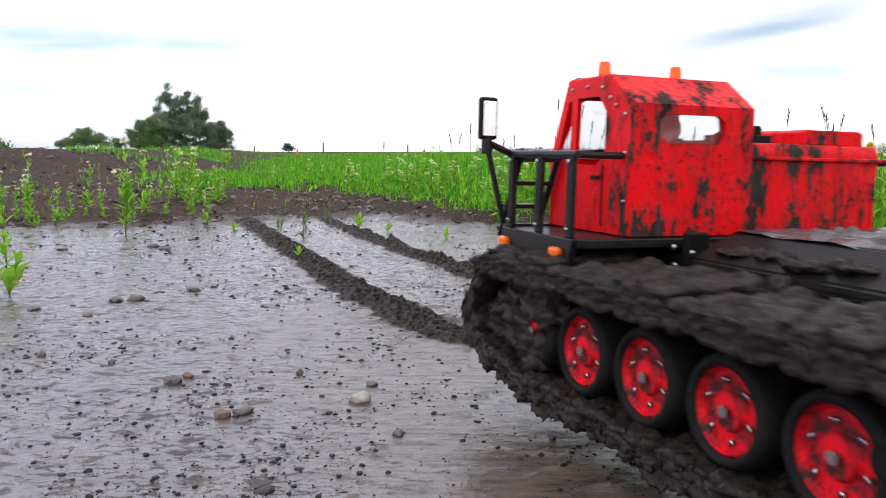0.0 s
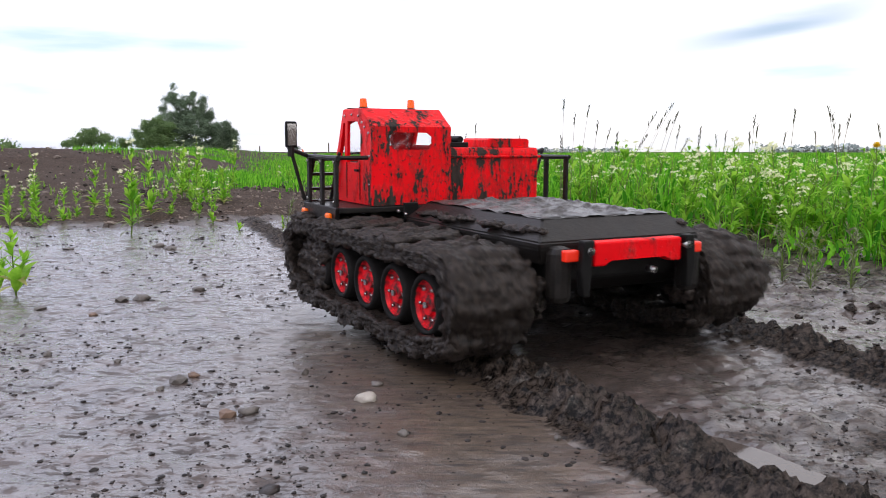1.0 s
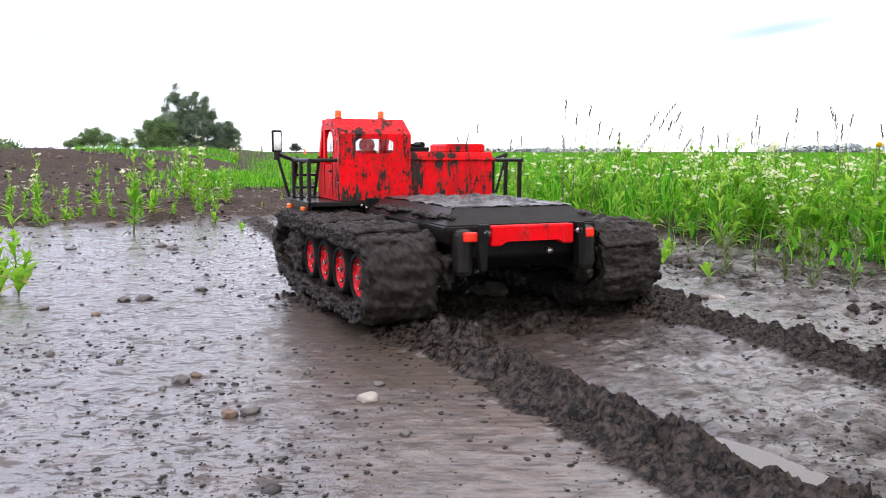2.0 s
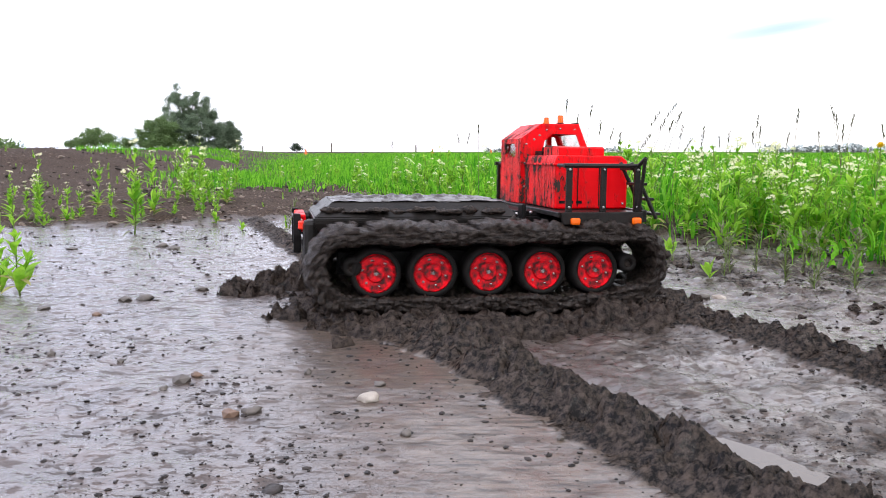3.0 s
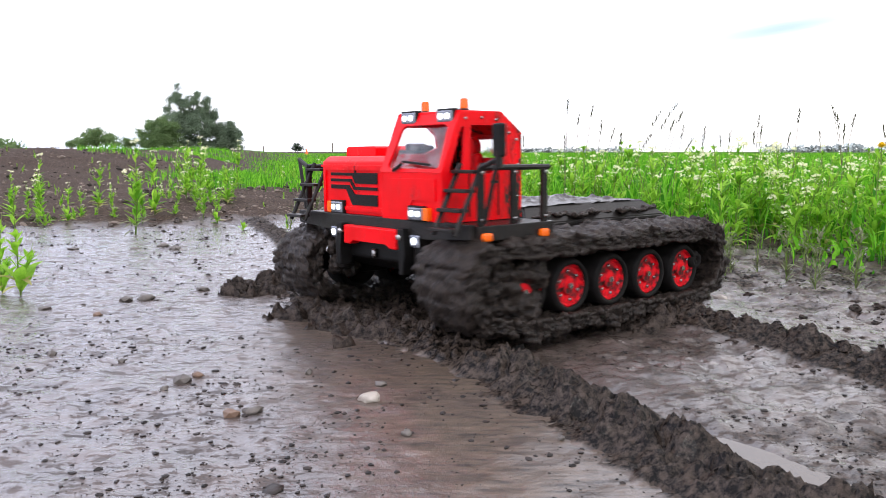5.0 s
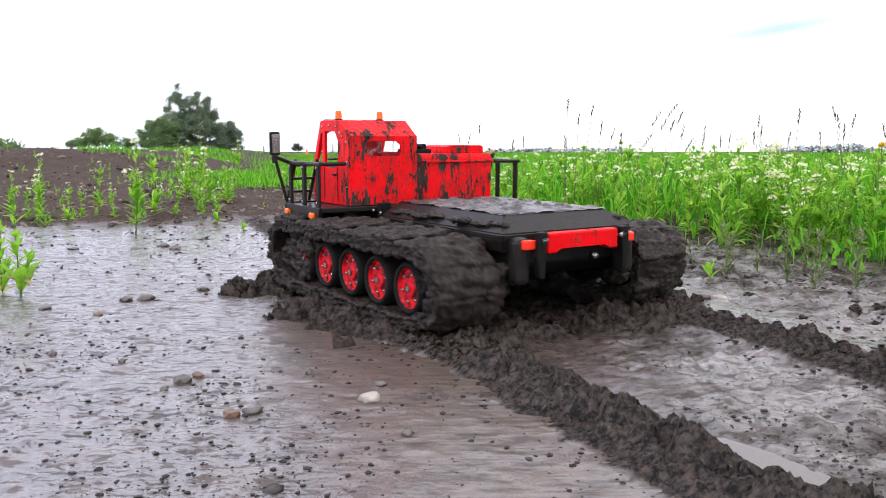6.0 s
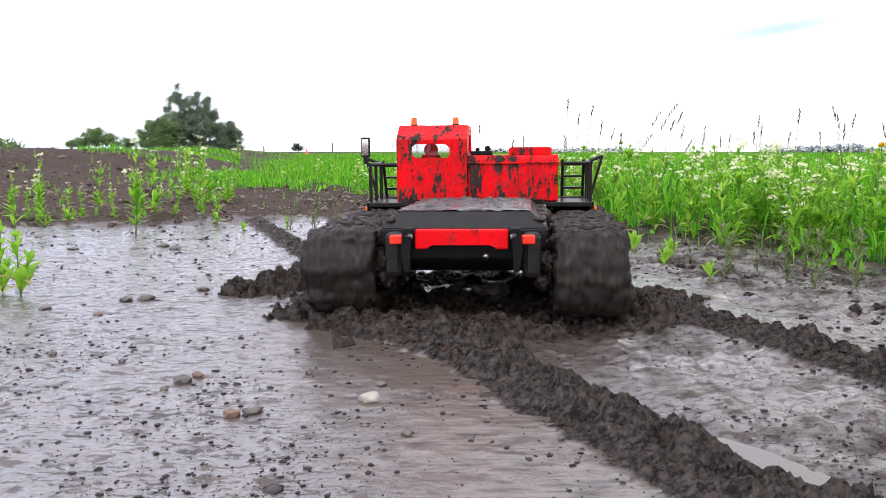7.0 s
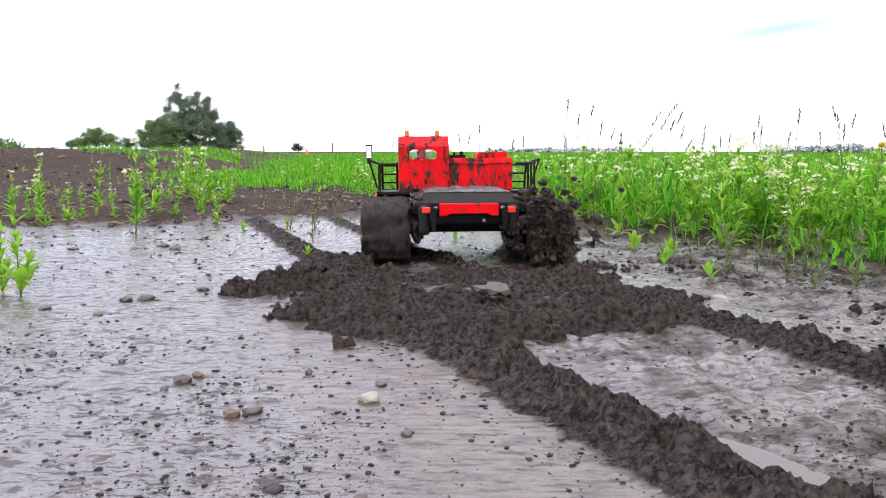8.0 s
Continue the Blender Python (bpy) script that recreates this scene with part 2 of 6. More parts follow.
    b4 = bump_of(n, l, lumps.outputs["Fac"], 0.0, 0.014, b3)
    l.new(churn.outputs["Fac"], b4.inputs["Strength"])
    l.new(b4.outputs[0], p.inputs["Normal"])
    return m


M_GROUND = ground_mat()
M_RED = red_plastic()
M_BUMPER = red_plastic("red_bumper_plastic", False)
M_BLACK = grained("black_plastic", (0.003, 0.003, 0.003), (0.012, 0.011, 0.010), 0.5, 60, bump=0.15, spec=0.15)
M_FRAME = grained("muddy_black_plastic", (0.003, 0.0027, 0.0025), (0.022, 0.018, 0.015), 0.5, 60, bump=0.6, dist=0.002, coat=0.22, spec=0.18)
# wet_caked_mud and churned_mud: tight ramp blackens low grain, imitating shade between lumps
M_MUD = grained("wet_caked_mud", (0.004, 0.0030, 0.0023), (0.074, 0.055, 0.044), 0.55, 210, bump=1.0, dist=0.005, coat=0.22, rough_var=0.25, spec=0.14, tight=0.13)
M_CHURN = grained("churned_mud", (0.005, 0.0038, 0.003), (0.112, 0.085, 0.069), 0.7, 110, bump=1.0, dist=0.012, coat=0.15, rough_var=0.2, spec=0.03, tight=0.11)
M_DECKMUD = grained("pale_wet_mud", (0.005, 0.0038, 0.003), (0.055, 0.042, 0.034), 0.5, 170, bump=0.8, dist=0.003, coat=0.5, rough_var=0.25)
M_RUBBER = grained("black_rubber", (0.004, 0.0037, 0.0035), (0.020, 0.017, 0.015), 0.75, 50, bump=0.3, spec=0.15)
M_WHEEL = dirty_red()
M_STEEL = grained("bright_screw_steel", (0.28, 0.27, 0.26), (0.5, 0.49, 0.47), 0.28, 80, metal=1.0, bump=0.1)
M_MESH = grained("dark_grille_mesh", (0.002, 0.002, 0.002), (0.03, 0.028, 0.027), 0.6, 700, bump=0.9, spec=0.1)
M_GLASS = glass("dirty_milky_cab_glass", (0.86, 0.88, 0.9), 1.0, 0.02)
M_AMBER = lens("amber_lens", (0.90, 0.14, 0.004), 0.07)
M_TAIL = lens("red_orange_lens", (0.85, 0.03, 0.010), 0.15)
M_LED = lens("white_led", (0.85, 0.9, 1.0), 1.6)
M_CHROME = grained("reflector_chrome", (0.10, 0.105, 0.12), (0.40, 0.42, 0.47), 0.2, 60, metal=0.7, bump=0.1)
M_MIRROR = grained("mirror_glass", (0.85, 0.85, 0.86), (0.9, 0.9, 0.9), 0.06, 30, metal=1.0, bump=0.0, rough_var=0.03)
M_STONE = grained("grey_stone", (0.035, 0.029, 0.024), (0.13, 0.112, 0.096), 0.5, 90, bump=0.6, island=0.35)
M_PALE = grained("pale_stone", (0.26, 0.22, 0.18), (0.48, 0.43, 0.37), 0.5, 90, bump=0.5)
M_BROWN = grained("brown_stone", (0.09, 0.052, 0.032), (0.22, 0.14, 0.095), 0.5, 90, bump=0.5)
M_CLOD = grained("dark_mud_crumbs", (0.006, 0.0048, 0.004), (0.034, 0.026, 0.022), 0.5, 140, bump=0.6, coat=0.1, island=0.3, spec=0.2)


def leaf_mat(name, low, high, scale=25.0, island=0.5):
    m = grained(name, low, high, 0.5, scale, bump=0.2, rough_var=0.1, island=island)
    p = m.node_tree.nodes["Principled BSDF"]
    p.inputs["Specular IOR Level"].default_value = 0.22
    out = m.node_tree.nodes["Material Output"]
    tr = m.node_tree.nodes.new("ShaderNodeBsdfTranslucent")
    mix = m.node_tree.nodes.new("ShaderNodeMixShader")
    mix.inputs[0].default_value = 0.55
    col = p.inputs["Base Color"].links[0].from_socket
    m.node_tree.links.new(col, tr.inputs["Color"])
    m.node_tree.links.new(p.outputs[0], mix.inputs[1])
    m.node_tree.links.new(tr.outputs[0], mix.inputs[2])
    m.node_tree.links.new(mix.outputs[0], out.inputs["Surface"])
    return m


M_LEAF = leaf_mat("fresh_leaf", (0.13, 0.36, 0.020), (0.46, 0.76, 0.085))
M_STEM = leaf_mat("green_stem", (0.12, 0.20, 0.035), (0.30, 0.42, 0.11))
M_GRASS = leaf_mat("meadow_grass", (0.05, 0.25, 0.010), (0.25, 0.62, 0.038), island=0.6)
M_FLOWER = leaf_mat("white_petal", (0.84, 0.82, 0.44), (0.95, 0.94, 0.76), 60.0, 0.2)
M_YELLOW = grained("yellow_petal", (0.75, 0.50, 0.01), (0.9, 0.66, 0.02), 0.6, 60, bump=0.1)
M_DRY = leaf_mat("dry_stalk", (0.10, 0.085, 0.05), (0.26, 0.22, 0.14))
M_MUDLEAF = leaf_mat("muddy_leaf", (0.13, 0.14, 0.075), (0.38, 0.42, 0.24))
M_FADED = leaf_mat("yellowed_leaf", (0.38, 0.36, 0.10), (0.62, 0.60, 0.24))
# tree green lightened and greyed to stand for aerial haze
M_TREE = leaf_mat("haze_paled_tree_leaf", (0.16, 0.22, 0.145), (0.25, 0.33, 0.21), 0.7, 0.3)
M_BUSH = leaf_mat("bush_leaf", (0.14, 0.22, 0.085), (0.27, 0.39, 0.16), 0.7, 0.3)
M_BARK = grained("bark", (0.03, 0.024, 0.018), (0.09, 0.07, 0.055), 0.9, 8, bump=0.6, dist=0.02)
# pale grey-green with the distance haze already mixed into the base colour
M_FAR = grained("haze_tinted_far_wood", (0.42, 0.47, 0.45), (0.52, 0.57, 0.55), 0.9, 0.4, bump=0.0, spec=0.0)
M_ORANGE = grained("orange_plastic", (0.7, 0.14, 0.03), (0.85, 0.2, 0.05), 0.6, 20, bump=0.1)
M_POST = grained("weathered_post", (0.10, 0.08, 0.065), (0.24, 0.20, 0.17), 0.85, 12, bump=0.4)

# ---------------- small builders ----------------


def part(name, bm, material, parent=None, label=""):
    """Link a bmesh as one mesh object under its thing."""
    me = bpy.data.meshes.new(name)
    bmesh.ops.recalc_face_normals(bm, faces=bm.faces)
    bm.to_mesh(me)
    bm.free()
    me.materials.append(material)
    ob = new(name, me)
    ob.parent = parent
    if label:
        tagged(ob, label)
    return ob


def smooth(ob):
    for f in ob.data.polygons:
        f.use_smooth = True
    return ob


def box(bm, x0, x1, y0, y1, z0, z1, bevel=0.0012, turn=None):
    made = bmesh.ops.create_cube(bm, size=1.0)["verts"]
    m = Matrix.Translation(((x0 + x1) / 2, (y0 + y1) / 2, (z0 + z1) / 2)) @ Matrix.Diagonal((x1 - x0, y1 - y0, z1 - z0, 1))
    if turn is not None:
        m = turn @ m
    bmesh.ops.transform(bm, matrix=m, verts=made)
    if bevel:
        edges = list({e for v in made for e in v.link_edges})
        bmesh.ops.bevel(bm, geom=edges, offset=bevel, segments=2, affect="EDGES", profile=0.5)
    return bm


def boxed(*spans, bevel=0.0012):
    bm = bmesh.new()
    for s in spans:
        box(bm, *s, bevel=bevel)
    return bm


def prism(profile, along, span, bevel=0.0012, bm=None):
    """Extrude a closed profile along the axis 'x', 'y' or 'z' over span."""
    bm = bm or bmesh.new()

    def at(a, b, s):
        return {"x": (s, a, b), "y": (a, s, b), "z": (a, b, s)}[along]
    lo = [bm.verts.new(at(a, b, span[0])) for a, b in profile]
    hi = [bm.verts.new(at(a, b, span[1])) for a, b in profile]
    faces = [bm.faces.new(lo), bm.faces.new(hi[::-1])]
    for i in range(len(lo)):
        j = (i + 1) % len(lo)
        faces.append(bm.faces.new((lo[i], hi[i], hi[j], lo[j])))
    if bevel:
        edges = list({e for f in faces for e in f.edges})
        bmesh.ops.bevel(bm, geom=edges, offset=bevel, segments=2, affect="EDGES", profile=0.5)
    return bm


def plate(outer, holes, place, depth):
    """A sheet with openings: loops of (a, b), placed in space by place(a, b), thickened by the vector depth."""
    bm = bmesh.new()
    for loop in (outer, *holes):
        vs = [bm.verts.new(place(a, b)) for a, b in loop]
        for i in range(len(vs)):
            bm.edges.new((vs[i], vs[(i + 1) % len(vs)]))
    bmesh.ops.triangle_fill(bm, use_beauty=True, use_dissolve=False, edges=bm.edges[:])
    made = bmesh.ops.extrude_face_region(bm, geom=bm.faces[:])["geom"]
    bmesh.ops.translate(bm, vec=Vector(depth), verts=[g for g in made if isinstance(g, bmesh.types.BMVert)])
    return bm


def rod(bm, points, r, sides=8):
    """A round bar along a bent line."""
    pts = [Vector(p) for p in points]
    for a, b in zip(pts, pts[1:]):
        d = b - a
        m = Matrix.Translation((a + b) / 2) @ d.to_track_quat("Z", "Y").to_matrix().to_4x4()
        bmesh.ops.create_cone(bm, cap_ends=True, segments=sides, radius1=r, radius2=r, depth=d.length + r, matrix=m)
    return bm


def disc(bm, centre, r0, r1, depth, axis="Y", sides=24):
    turn = {"X": Euler((0, radians(90), 0)), "Y": Euler((radians(90), 0, 0)), "Z": Euler((0, 0, 0))}[axis].to_matrix().to_4x4()
    bmesh.ops.create_cone(bm, cap_ends=True, segments=sides, radius1=r0, radius2=r1, depth=depth, matrix=Matrix.Translation(centre) @ turn)
    return bm


def lumpy(bm, verts, amount, scale, seed=0.0):
    for v in verts:
        n = noise.fractal(v.co * scale + Vector((seed, seed * 1.7, 3.1)), 1.0, 2.0, 3)
        v.co += (v.normal if v.normal.length else v.co.normalized()) * (n * amount)


def creased(verts, amount, scale, seed=0.0):
    """Lumps with sharp folds between them."""
    for v in verts:
        n = abs(noise.noise(v.co * scale + Vector((seed, 5.0 - seed, seed * 0.7))))
        v.co += v.normal * ((math.sqrt(n) - 0.42) * amount)


# ---------------- the ground ----------------
TABLE = np.random.RandomState(4).rand(256, 256)


def value_noise(x, y):
    xi, yi = np.floor(x).astype(int), np.floor(y).astype(int)
    fx, fy = x - xi, y - yi
    fx, fy = fx * fx * (3 - 2 * fx), fy * fy * (3 - 2 * fy)
    a, b = TABLE[xi % 256, yi % 256], TABLE[(xi + 1) % 256, yi % 256]
    c, d = TABLE[xi % 256, (yi + 1) % 256], TABLE[(xi + 1) % 256, (yi + 1) % 256]
    return (a * (1 - fx) + b * fx) * (1 - fy) + (c * (1 - fx) + d * fx) * fy


def fbm(x, y, scale, octaves=4):
    total, amp = 0.0, 0.5
    for k in range(octaves):
        total = total + amp * (value_noise(x * scale + 17.3 * k + 1000, y * scale + 5.1 * k + 1000) - 0.5)
        scale, amp = scale * 2.03, amp * 0.5
    return total


def clotted(x, y):
    """Crumbly relief: rounded lumps with sharp creases between them, at three sizes."""
    total = 0.0
    wx, wy = x + 0.030 * fbm(x + 4.0, y, 26.0, 3), y + 0.030 * fbm(x, y + 7.0, 26.0, 3)
    for scale, amp, turn in ((19.0, 0.50, 2.2), (34.0, 0.70, 0.3), (71.0, 0.55, 1.1), (139.0, 0.46, 1.9), (270.0, 0.28, 2.6)):
        c, s = math.cos(turn), math.sin(turn)
        n = value_noise((wx * c - wy * s) * scale + 900, (wx * s + wy * c) * scale + 700) * 2 - 1
        total = total + amp * (np.abs(n) - 0.33) * (1 if scale < 100 else -1)
    return total


def near_line(x, y, line):
    """Distance from a bent line, and which side (positive to the right of its way)."""
    best = np.full(x.shape, 1e9)
    side = np.zeros(x.shape)
    for (ax, ay), (bx, by) in zip(line, line[1:]):
        dx, dy = bx - ax, by - ay
        t = np.clip(((x - ax) * dx + (y - ay) * dy) / (dx * dx + dy * dy), 0, 1)
        ex, ey = x - ax - t * dx, y - ay - t * dy
        d = np.hypot(ex, ey)
        side = np.where(d < best, dx * ey - dy * ex, side)
        best = np.minimum(best, d)
    return best * np.sign(-side)


# lines of the ruts, from far to near
OLD_LEFT = [(-0.56, 2.46), (-0.311, 1.776), (-0.178, 1.401), (-0.065, 1.111), (0.004, 0.965), (0.030, 0.905)]
OLD_RIGHT = [(-0.33, 2.52), (-0.14, 1.949), (-0.027, 1.631), (0.072, 1.368), (0.16, 1.20)]
NEW_LEFT = [(-0.03, 0.93), (0.043, 0.815), (0.101, 0.69), (0.137, 0.609), (0.164, 0.544), (0.199, 0.475), (0.275, 0.30)]
NEW_RIGHT = [(0.20, 1.17), (0.285, 1.033), (0.356, 0.934), (0.392, 0.84), (0.43, 0.743), (0.50, 0.55)]
LEFT_GROOVE = [(0.06, 0.90), (0.130, 0.74), (0.190, 0.605), (0.219, 0.566), (0.237, 0.530), (0.259, 0.480), (0.335, 0.30)]
EDGE_X = [-9.0, -1.05, -0.78, -0.60, -0.48, -0.14, 0.09, 0.27, 0.42, 0.60, 9.0]
EDGE_Y = [1.9, 1.98, 2.10, 2.30, 2.34, 2.42, 2.25, 2.0, 1.85, 1.65, 1.5]


def slick_of(x, y):
    """The strip beside the rut where a film of water stands smooth."""
    d = np.abs(near_line(x, y, [(-0.12, 1.0), (-0.03, 0.74), (0.06, 0.52), (0.12, 0.36)])) + 0.08 * fbm(x, y, 9.0, 4)
    return np.clip(1.7 - d / 0.088, 0, 1) * np.clip(0.9 + 1.5 * fbm(x, y, 16.0, 3), 0, 1)


def surface(x, y, risen=False):
    """Height of the ground, and how churned and how dry it is; risen: with the ridge that the left track throws up."""
    z = 0.006 * fbm(x, y, 3.0) + 0.0062 * fbm(x, y, 14.0, 4) + 0.0046 * fbm(x, y, 52.0, 4)
    z = z * (1 - 0.65 * slick_of(x, y))
    rough = fbm(x, y, 38.0, 4)
    churn = np.zeros_like(x)
    clot = clotted(x, y)
    for line, width, height in ((OLD_LEFT, 0.024, 0.011), (OLD_RIGHT, 0.020, 0.010), (NEW_RIGHT, 0.029, 0.015)) + (((NEW_LEFT, 0.034, 0.019),) if risen else ()):
        d = near_line(x, y, line) + 0.03 * fbm(x, y, 11.0, 3) + 0.014 * fbm(x, y, 45.0, 3)
        bell = np.exp(-(d / np.where(d > 0, width * 1.12, width)) ** 2)
        z = z + bell * (height + 0.030 * rough + 1.15 * height * clot)
        churn = np.maximum(churn, np.clip(bell * 11.0 - 1.2 + 4.0 * rough, 0, 1))
    d = near_line(x, y, LEFT_GROOVE) + 0.012 * fbm(x, y, 15.0, 3)
    z = z - 0.018 * np.exp(-(d / 0.014) ** 2) * np.clip((0.66 - y) / 0.05, 0.25, 1)
    # flattened mud between the two new ruts
    d = near_line(x, y, [(0.10, 1.02), (0.26, 0.80), (0.33, 0.55), (0.38, 0.3)])
    bed = np.exp(-(d / 0.11) ** 4)
    z = z - 0.004 * bed + bed * (0.010 * np.clip(rough + 0.05, -0.3, 0.3) + 0.0026 * clot + 0.010 * fbm(x, y, 22.0, 4))
    churn = np.maximum(churn, bed * np.clip(0.46 + 2.6 * fbm(x, y, 10.0, 3) + 2.0 * fbm(x, y, 45.0, 3), 0, 0.95))
    # trodden soil behind the wet flat, and on the side towards the weeds
    edge = y - np.interp(x, EDGE_X, EDGE_Y) + 0.5 * fbm(x, y, 4.0, 4)
    edge = np.maximum(edge, np.hypot(x, y - 0.8) - 2.2 + 1.2 * fbm(x, y, 1.5, 4))
    soil = np.clip(edge / 0.28, 0, 1)
    z = z + soil * (0.010 + 0.065 * fbm(x, y, 7.0, 5) + 0.012 * rough + 0.010 * clot)
    right = np.clip((x - 0.33 - 0.25 * (1.3 - y)) / 0.12, 0, 1) * np.clip((2.4 - y) / 0.4, 0, 1) * np.clip((1.6 - x) / 0.4, 0, 1) * np.clip((y - 0.1) / 0.3, 0, 1)
    z = z + right * (0.014 * rough + 0.012 * fbm(x, y, 9.0, 4) + 0.005 * clot)
    churn = np.maximum(churn, right * np.clip(0.40 + 2.6 * fbm(x, y, 11.0, 3) + 2.4 * fbm(x, y, 45.0, 3), 0, 0.95))
    # a long bank of bare earth
    bank = np.clip((-1.1 - 0.16 * (y - 4.0) - x) / 1.6, 0, 1) * np.clip((y - 3.4) / 4.0, 0, 1)
    bank = bank * bank * (3 - 2 * bank) * np.clip((60 - y) / 30, 0, 1)
    z = z + bank * (0.212 + 0.15 * fbm(x, y, 0.9, 5))
    far = np.clip((y - 30) / 200, 0, 1) + np.clip((np.abs(x) - 30) / 200, 0, 1)
    z = z * (1 - np.clip(far, 0, 1))
    return z, churn, soil


def spaced(lo, hi, step, low_end, high_end, grow_down, grow_up):
    mid = list(np.arange(lo, hi, step))
    up, s = [mid[-1]], step
    while up[-1] < high_end:
        s *= grow_up
        up.append(up[-1] + s)
    down, s = [mid[0]], step
    while down[-1] > low_end:
        s *= grow_down
        down.append(down[-1] - s)
    return np.array(down[:0:-1] + mid + up[1:])


def make_ground():
    xs = spaced(-0.50, 0.72, 0.0029, -3500, 3500, 1.12, 1.12)
    ys = spaced(0.42, 1.62, 0.0029, -3500, 3500, 1.10, 1.037)
    gx, gy = np.meshgrid(xs, ys)
    z, churn, soil = surface(gx, gy)
    nx, ny = len(xs), len(ys)
    verts = np.stack([gx, gy, z], -1).reshape(-1, 3)
    i = np.arange((ny - 1) * nx).reshape(ny - 1, nx)[:, :-1].ravel()
    quads = np.stack([i, i + 1, i + nx + 1, i + nx], -1)
    me = bpy.data.meshes.new("ground")
    me.from_pydata(verts.tolist(), [], quads.tolist())
    for name, values in (("churn", churn), ("soil", soil), ("slick", slick_of(gx, gy))):
        me.attributes.new(name, "FLOAT", "POINT").data.foreach_set("value", values.ravel().astype(np.float32))
    me.polygons.foreach_set("use_smooth", np.ones(len(quads), bool))
    me.materials.append(M_GROUND)
    me.update()
    return tagged(new("ground", me), "wet grey-brown mud flat with ruts, bare soil behind it", "ground", kind="structure")


def track_ridge(y0, y1, seconds):
    """The ridge of mud that the left track squeezes up behind it, over one stretch."""
    xs, ys = np.arange(-0.20, 0.32, 0.0026), np.linspace(y0, y1, int((y1 - y0) / 0.0026) + 1)
    gx, gy = np.meshgrid(xs, ys)
    z, churn, soil = surface(gx, gy, True)
    near = near_line(gx, gy, NEW_LEFT)
    z = z - 0.0025 - 0.10 * np.clip(np.abs(near) - 0.075, 0, 1)
    nx = len(xs)
    i = np.arange((len(ys) - 1) * nx).reshape(-1, nx)[:, :-1].ravel()
    quads = np.stack([i, i + 1, i + nx + 1, i + nx], -1)
    quads = quads[np.abs(near.ravel()[quads]).max(axis=1) < 0.11]
    used, back = np.unique(quads, return_inverse=True)
    verts = np.stack([gx, gy, z], -1).reshape(-1, 3)[used]
    me = bpy.data.meshes.new("mud_ridge")
    me.from_pydata(verts.tolist(), [], back.reshape(quads.shape).tolist())
    for name, values in (("churn", churn), ("soil", soil), ("slick", slick_of(gx, gy))):
        me.attributes.new(name, "FLOAT", "POINT").data.foreach_set("value", values.ravel()[used].astype(np.float32))
    me.polygons.foreach_set("use_smooth", np.ones(len(me.polygons), bool))
    me.materials.append(M_GROUND)
    me.update()
    ob = tagged(new("mud_ridge", me), "long dark ridge of crumbly mud squeezed up beside a rut", "mud ridge", group="ridges beside the rut")
    MOVING.append((ob, [(0.0, pose(0, 0, -0.055)), (seconds[0], pose(0, 0, -0.045)), (seconds[1], pose(0, 0, 0)), (8.0, pose(0, 0, 0))]))


def height(x, y):
    return float(surface(np.array([x], float), np.array([y], float))[0][0])


MOVING = []
make_ground()
for stretch in ((0.32, 0.58, (0.10, 0.50)), (0.58, 0.73, (0.40, 0.80)), (0.73, 0.98, (0.65, 1.10))):
    track_ridge(*stretch)

# ---------------- the tracked vehicle ----------------
# its own space: x forward, y to its left, z up
LIFT = -0.012
# seconds, x, y, heading, z, pitch, roll
DRIVE = [(0.0, 0.291, 0.546, 111.3, 0.011, 0.0, 1.4), (0.5, 0.181, 0.772, 115.6, 0.008, -0.1, 1.1), (1.0, 0.076, 0.982, 118.7, 0.008, -1.0, 0.0),
         (1.5, 0.011, 1.106, 119.3, 0.007, 0.2, -0.1), (1.7, 0.01, 1.114, 119.5, 0.007, -0.1, -0.4), (1.95, 0.01, 1.14, 117.0, 0.005, -0.15, 0.05),
         (2.2, 0.012, 1.19, 96.0, 0.002, -0.19, 0.51), (2.5, 0.015, 1.24, 64.5, 0.0, -0.25, 1.05), (2.8, 0.018, 1.255, 32.8, -0.001, -0.3, 1.6),
         (3.0, 0.023, 1.196, 11.1, 0.0, 0.6, -0.3), (3.1, 0.031, 1.165, 1.5, 0.001, 0.3, -1.0), (3.5, 0.06, 1.15, -34.0, 0.001, 1.0, -0.6),
         (4.0, 0.1, 1.125, -84.3, -0.001, -0.1, 0.5), (4.3, 0.097, 1.108, -113.5, 0.0, -0.04, 0.56), (4.5, 0.093, 1.101, -122.1, 0.0, 0.0, 0.6),
         (4.7, 0.093, 1.1, -122.7, 0.0, 0.1, 0.5), (4.85, 0.091, 1.098, -128.0, 0.0, 0.14, 0.51), (5.1, 0.078, 1.09, -152.0, 0.0, 0.21, 0.54),
         (5.45, 0.056, 1.082, -186.0, 0.0, 0.3, 0.57), (5.8, 0.039, 1.086, -219.4, 0.0, 0.4, 0.6), (6.0, 0.031, 1.135, -236.3, 0.0, -0.8, -0.4),
         (6.5, 0.042, 1.16, -264.1, -0.002, -0.4, -0.1), (7.0, 0.047, 1.182, -276.0, -0.002, -0.3, -0.6), (7.5, 0.046, 1.268, -269.3, -0.002, -1.8, -0.5),
         (8.0, 0.037, 1.714, -267.3, -0.008, 0.5, -0.4)]

vehicle = tagged(new("tracked_vehicle"), "red and black radio-controlled tracked carrier caked in mud", "toy vehicle")
vehicle.empty_display_size = 0.05


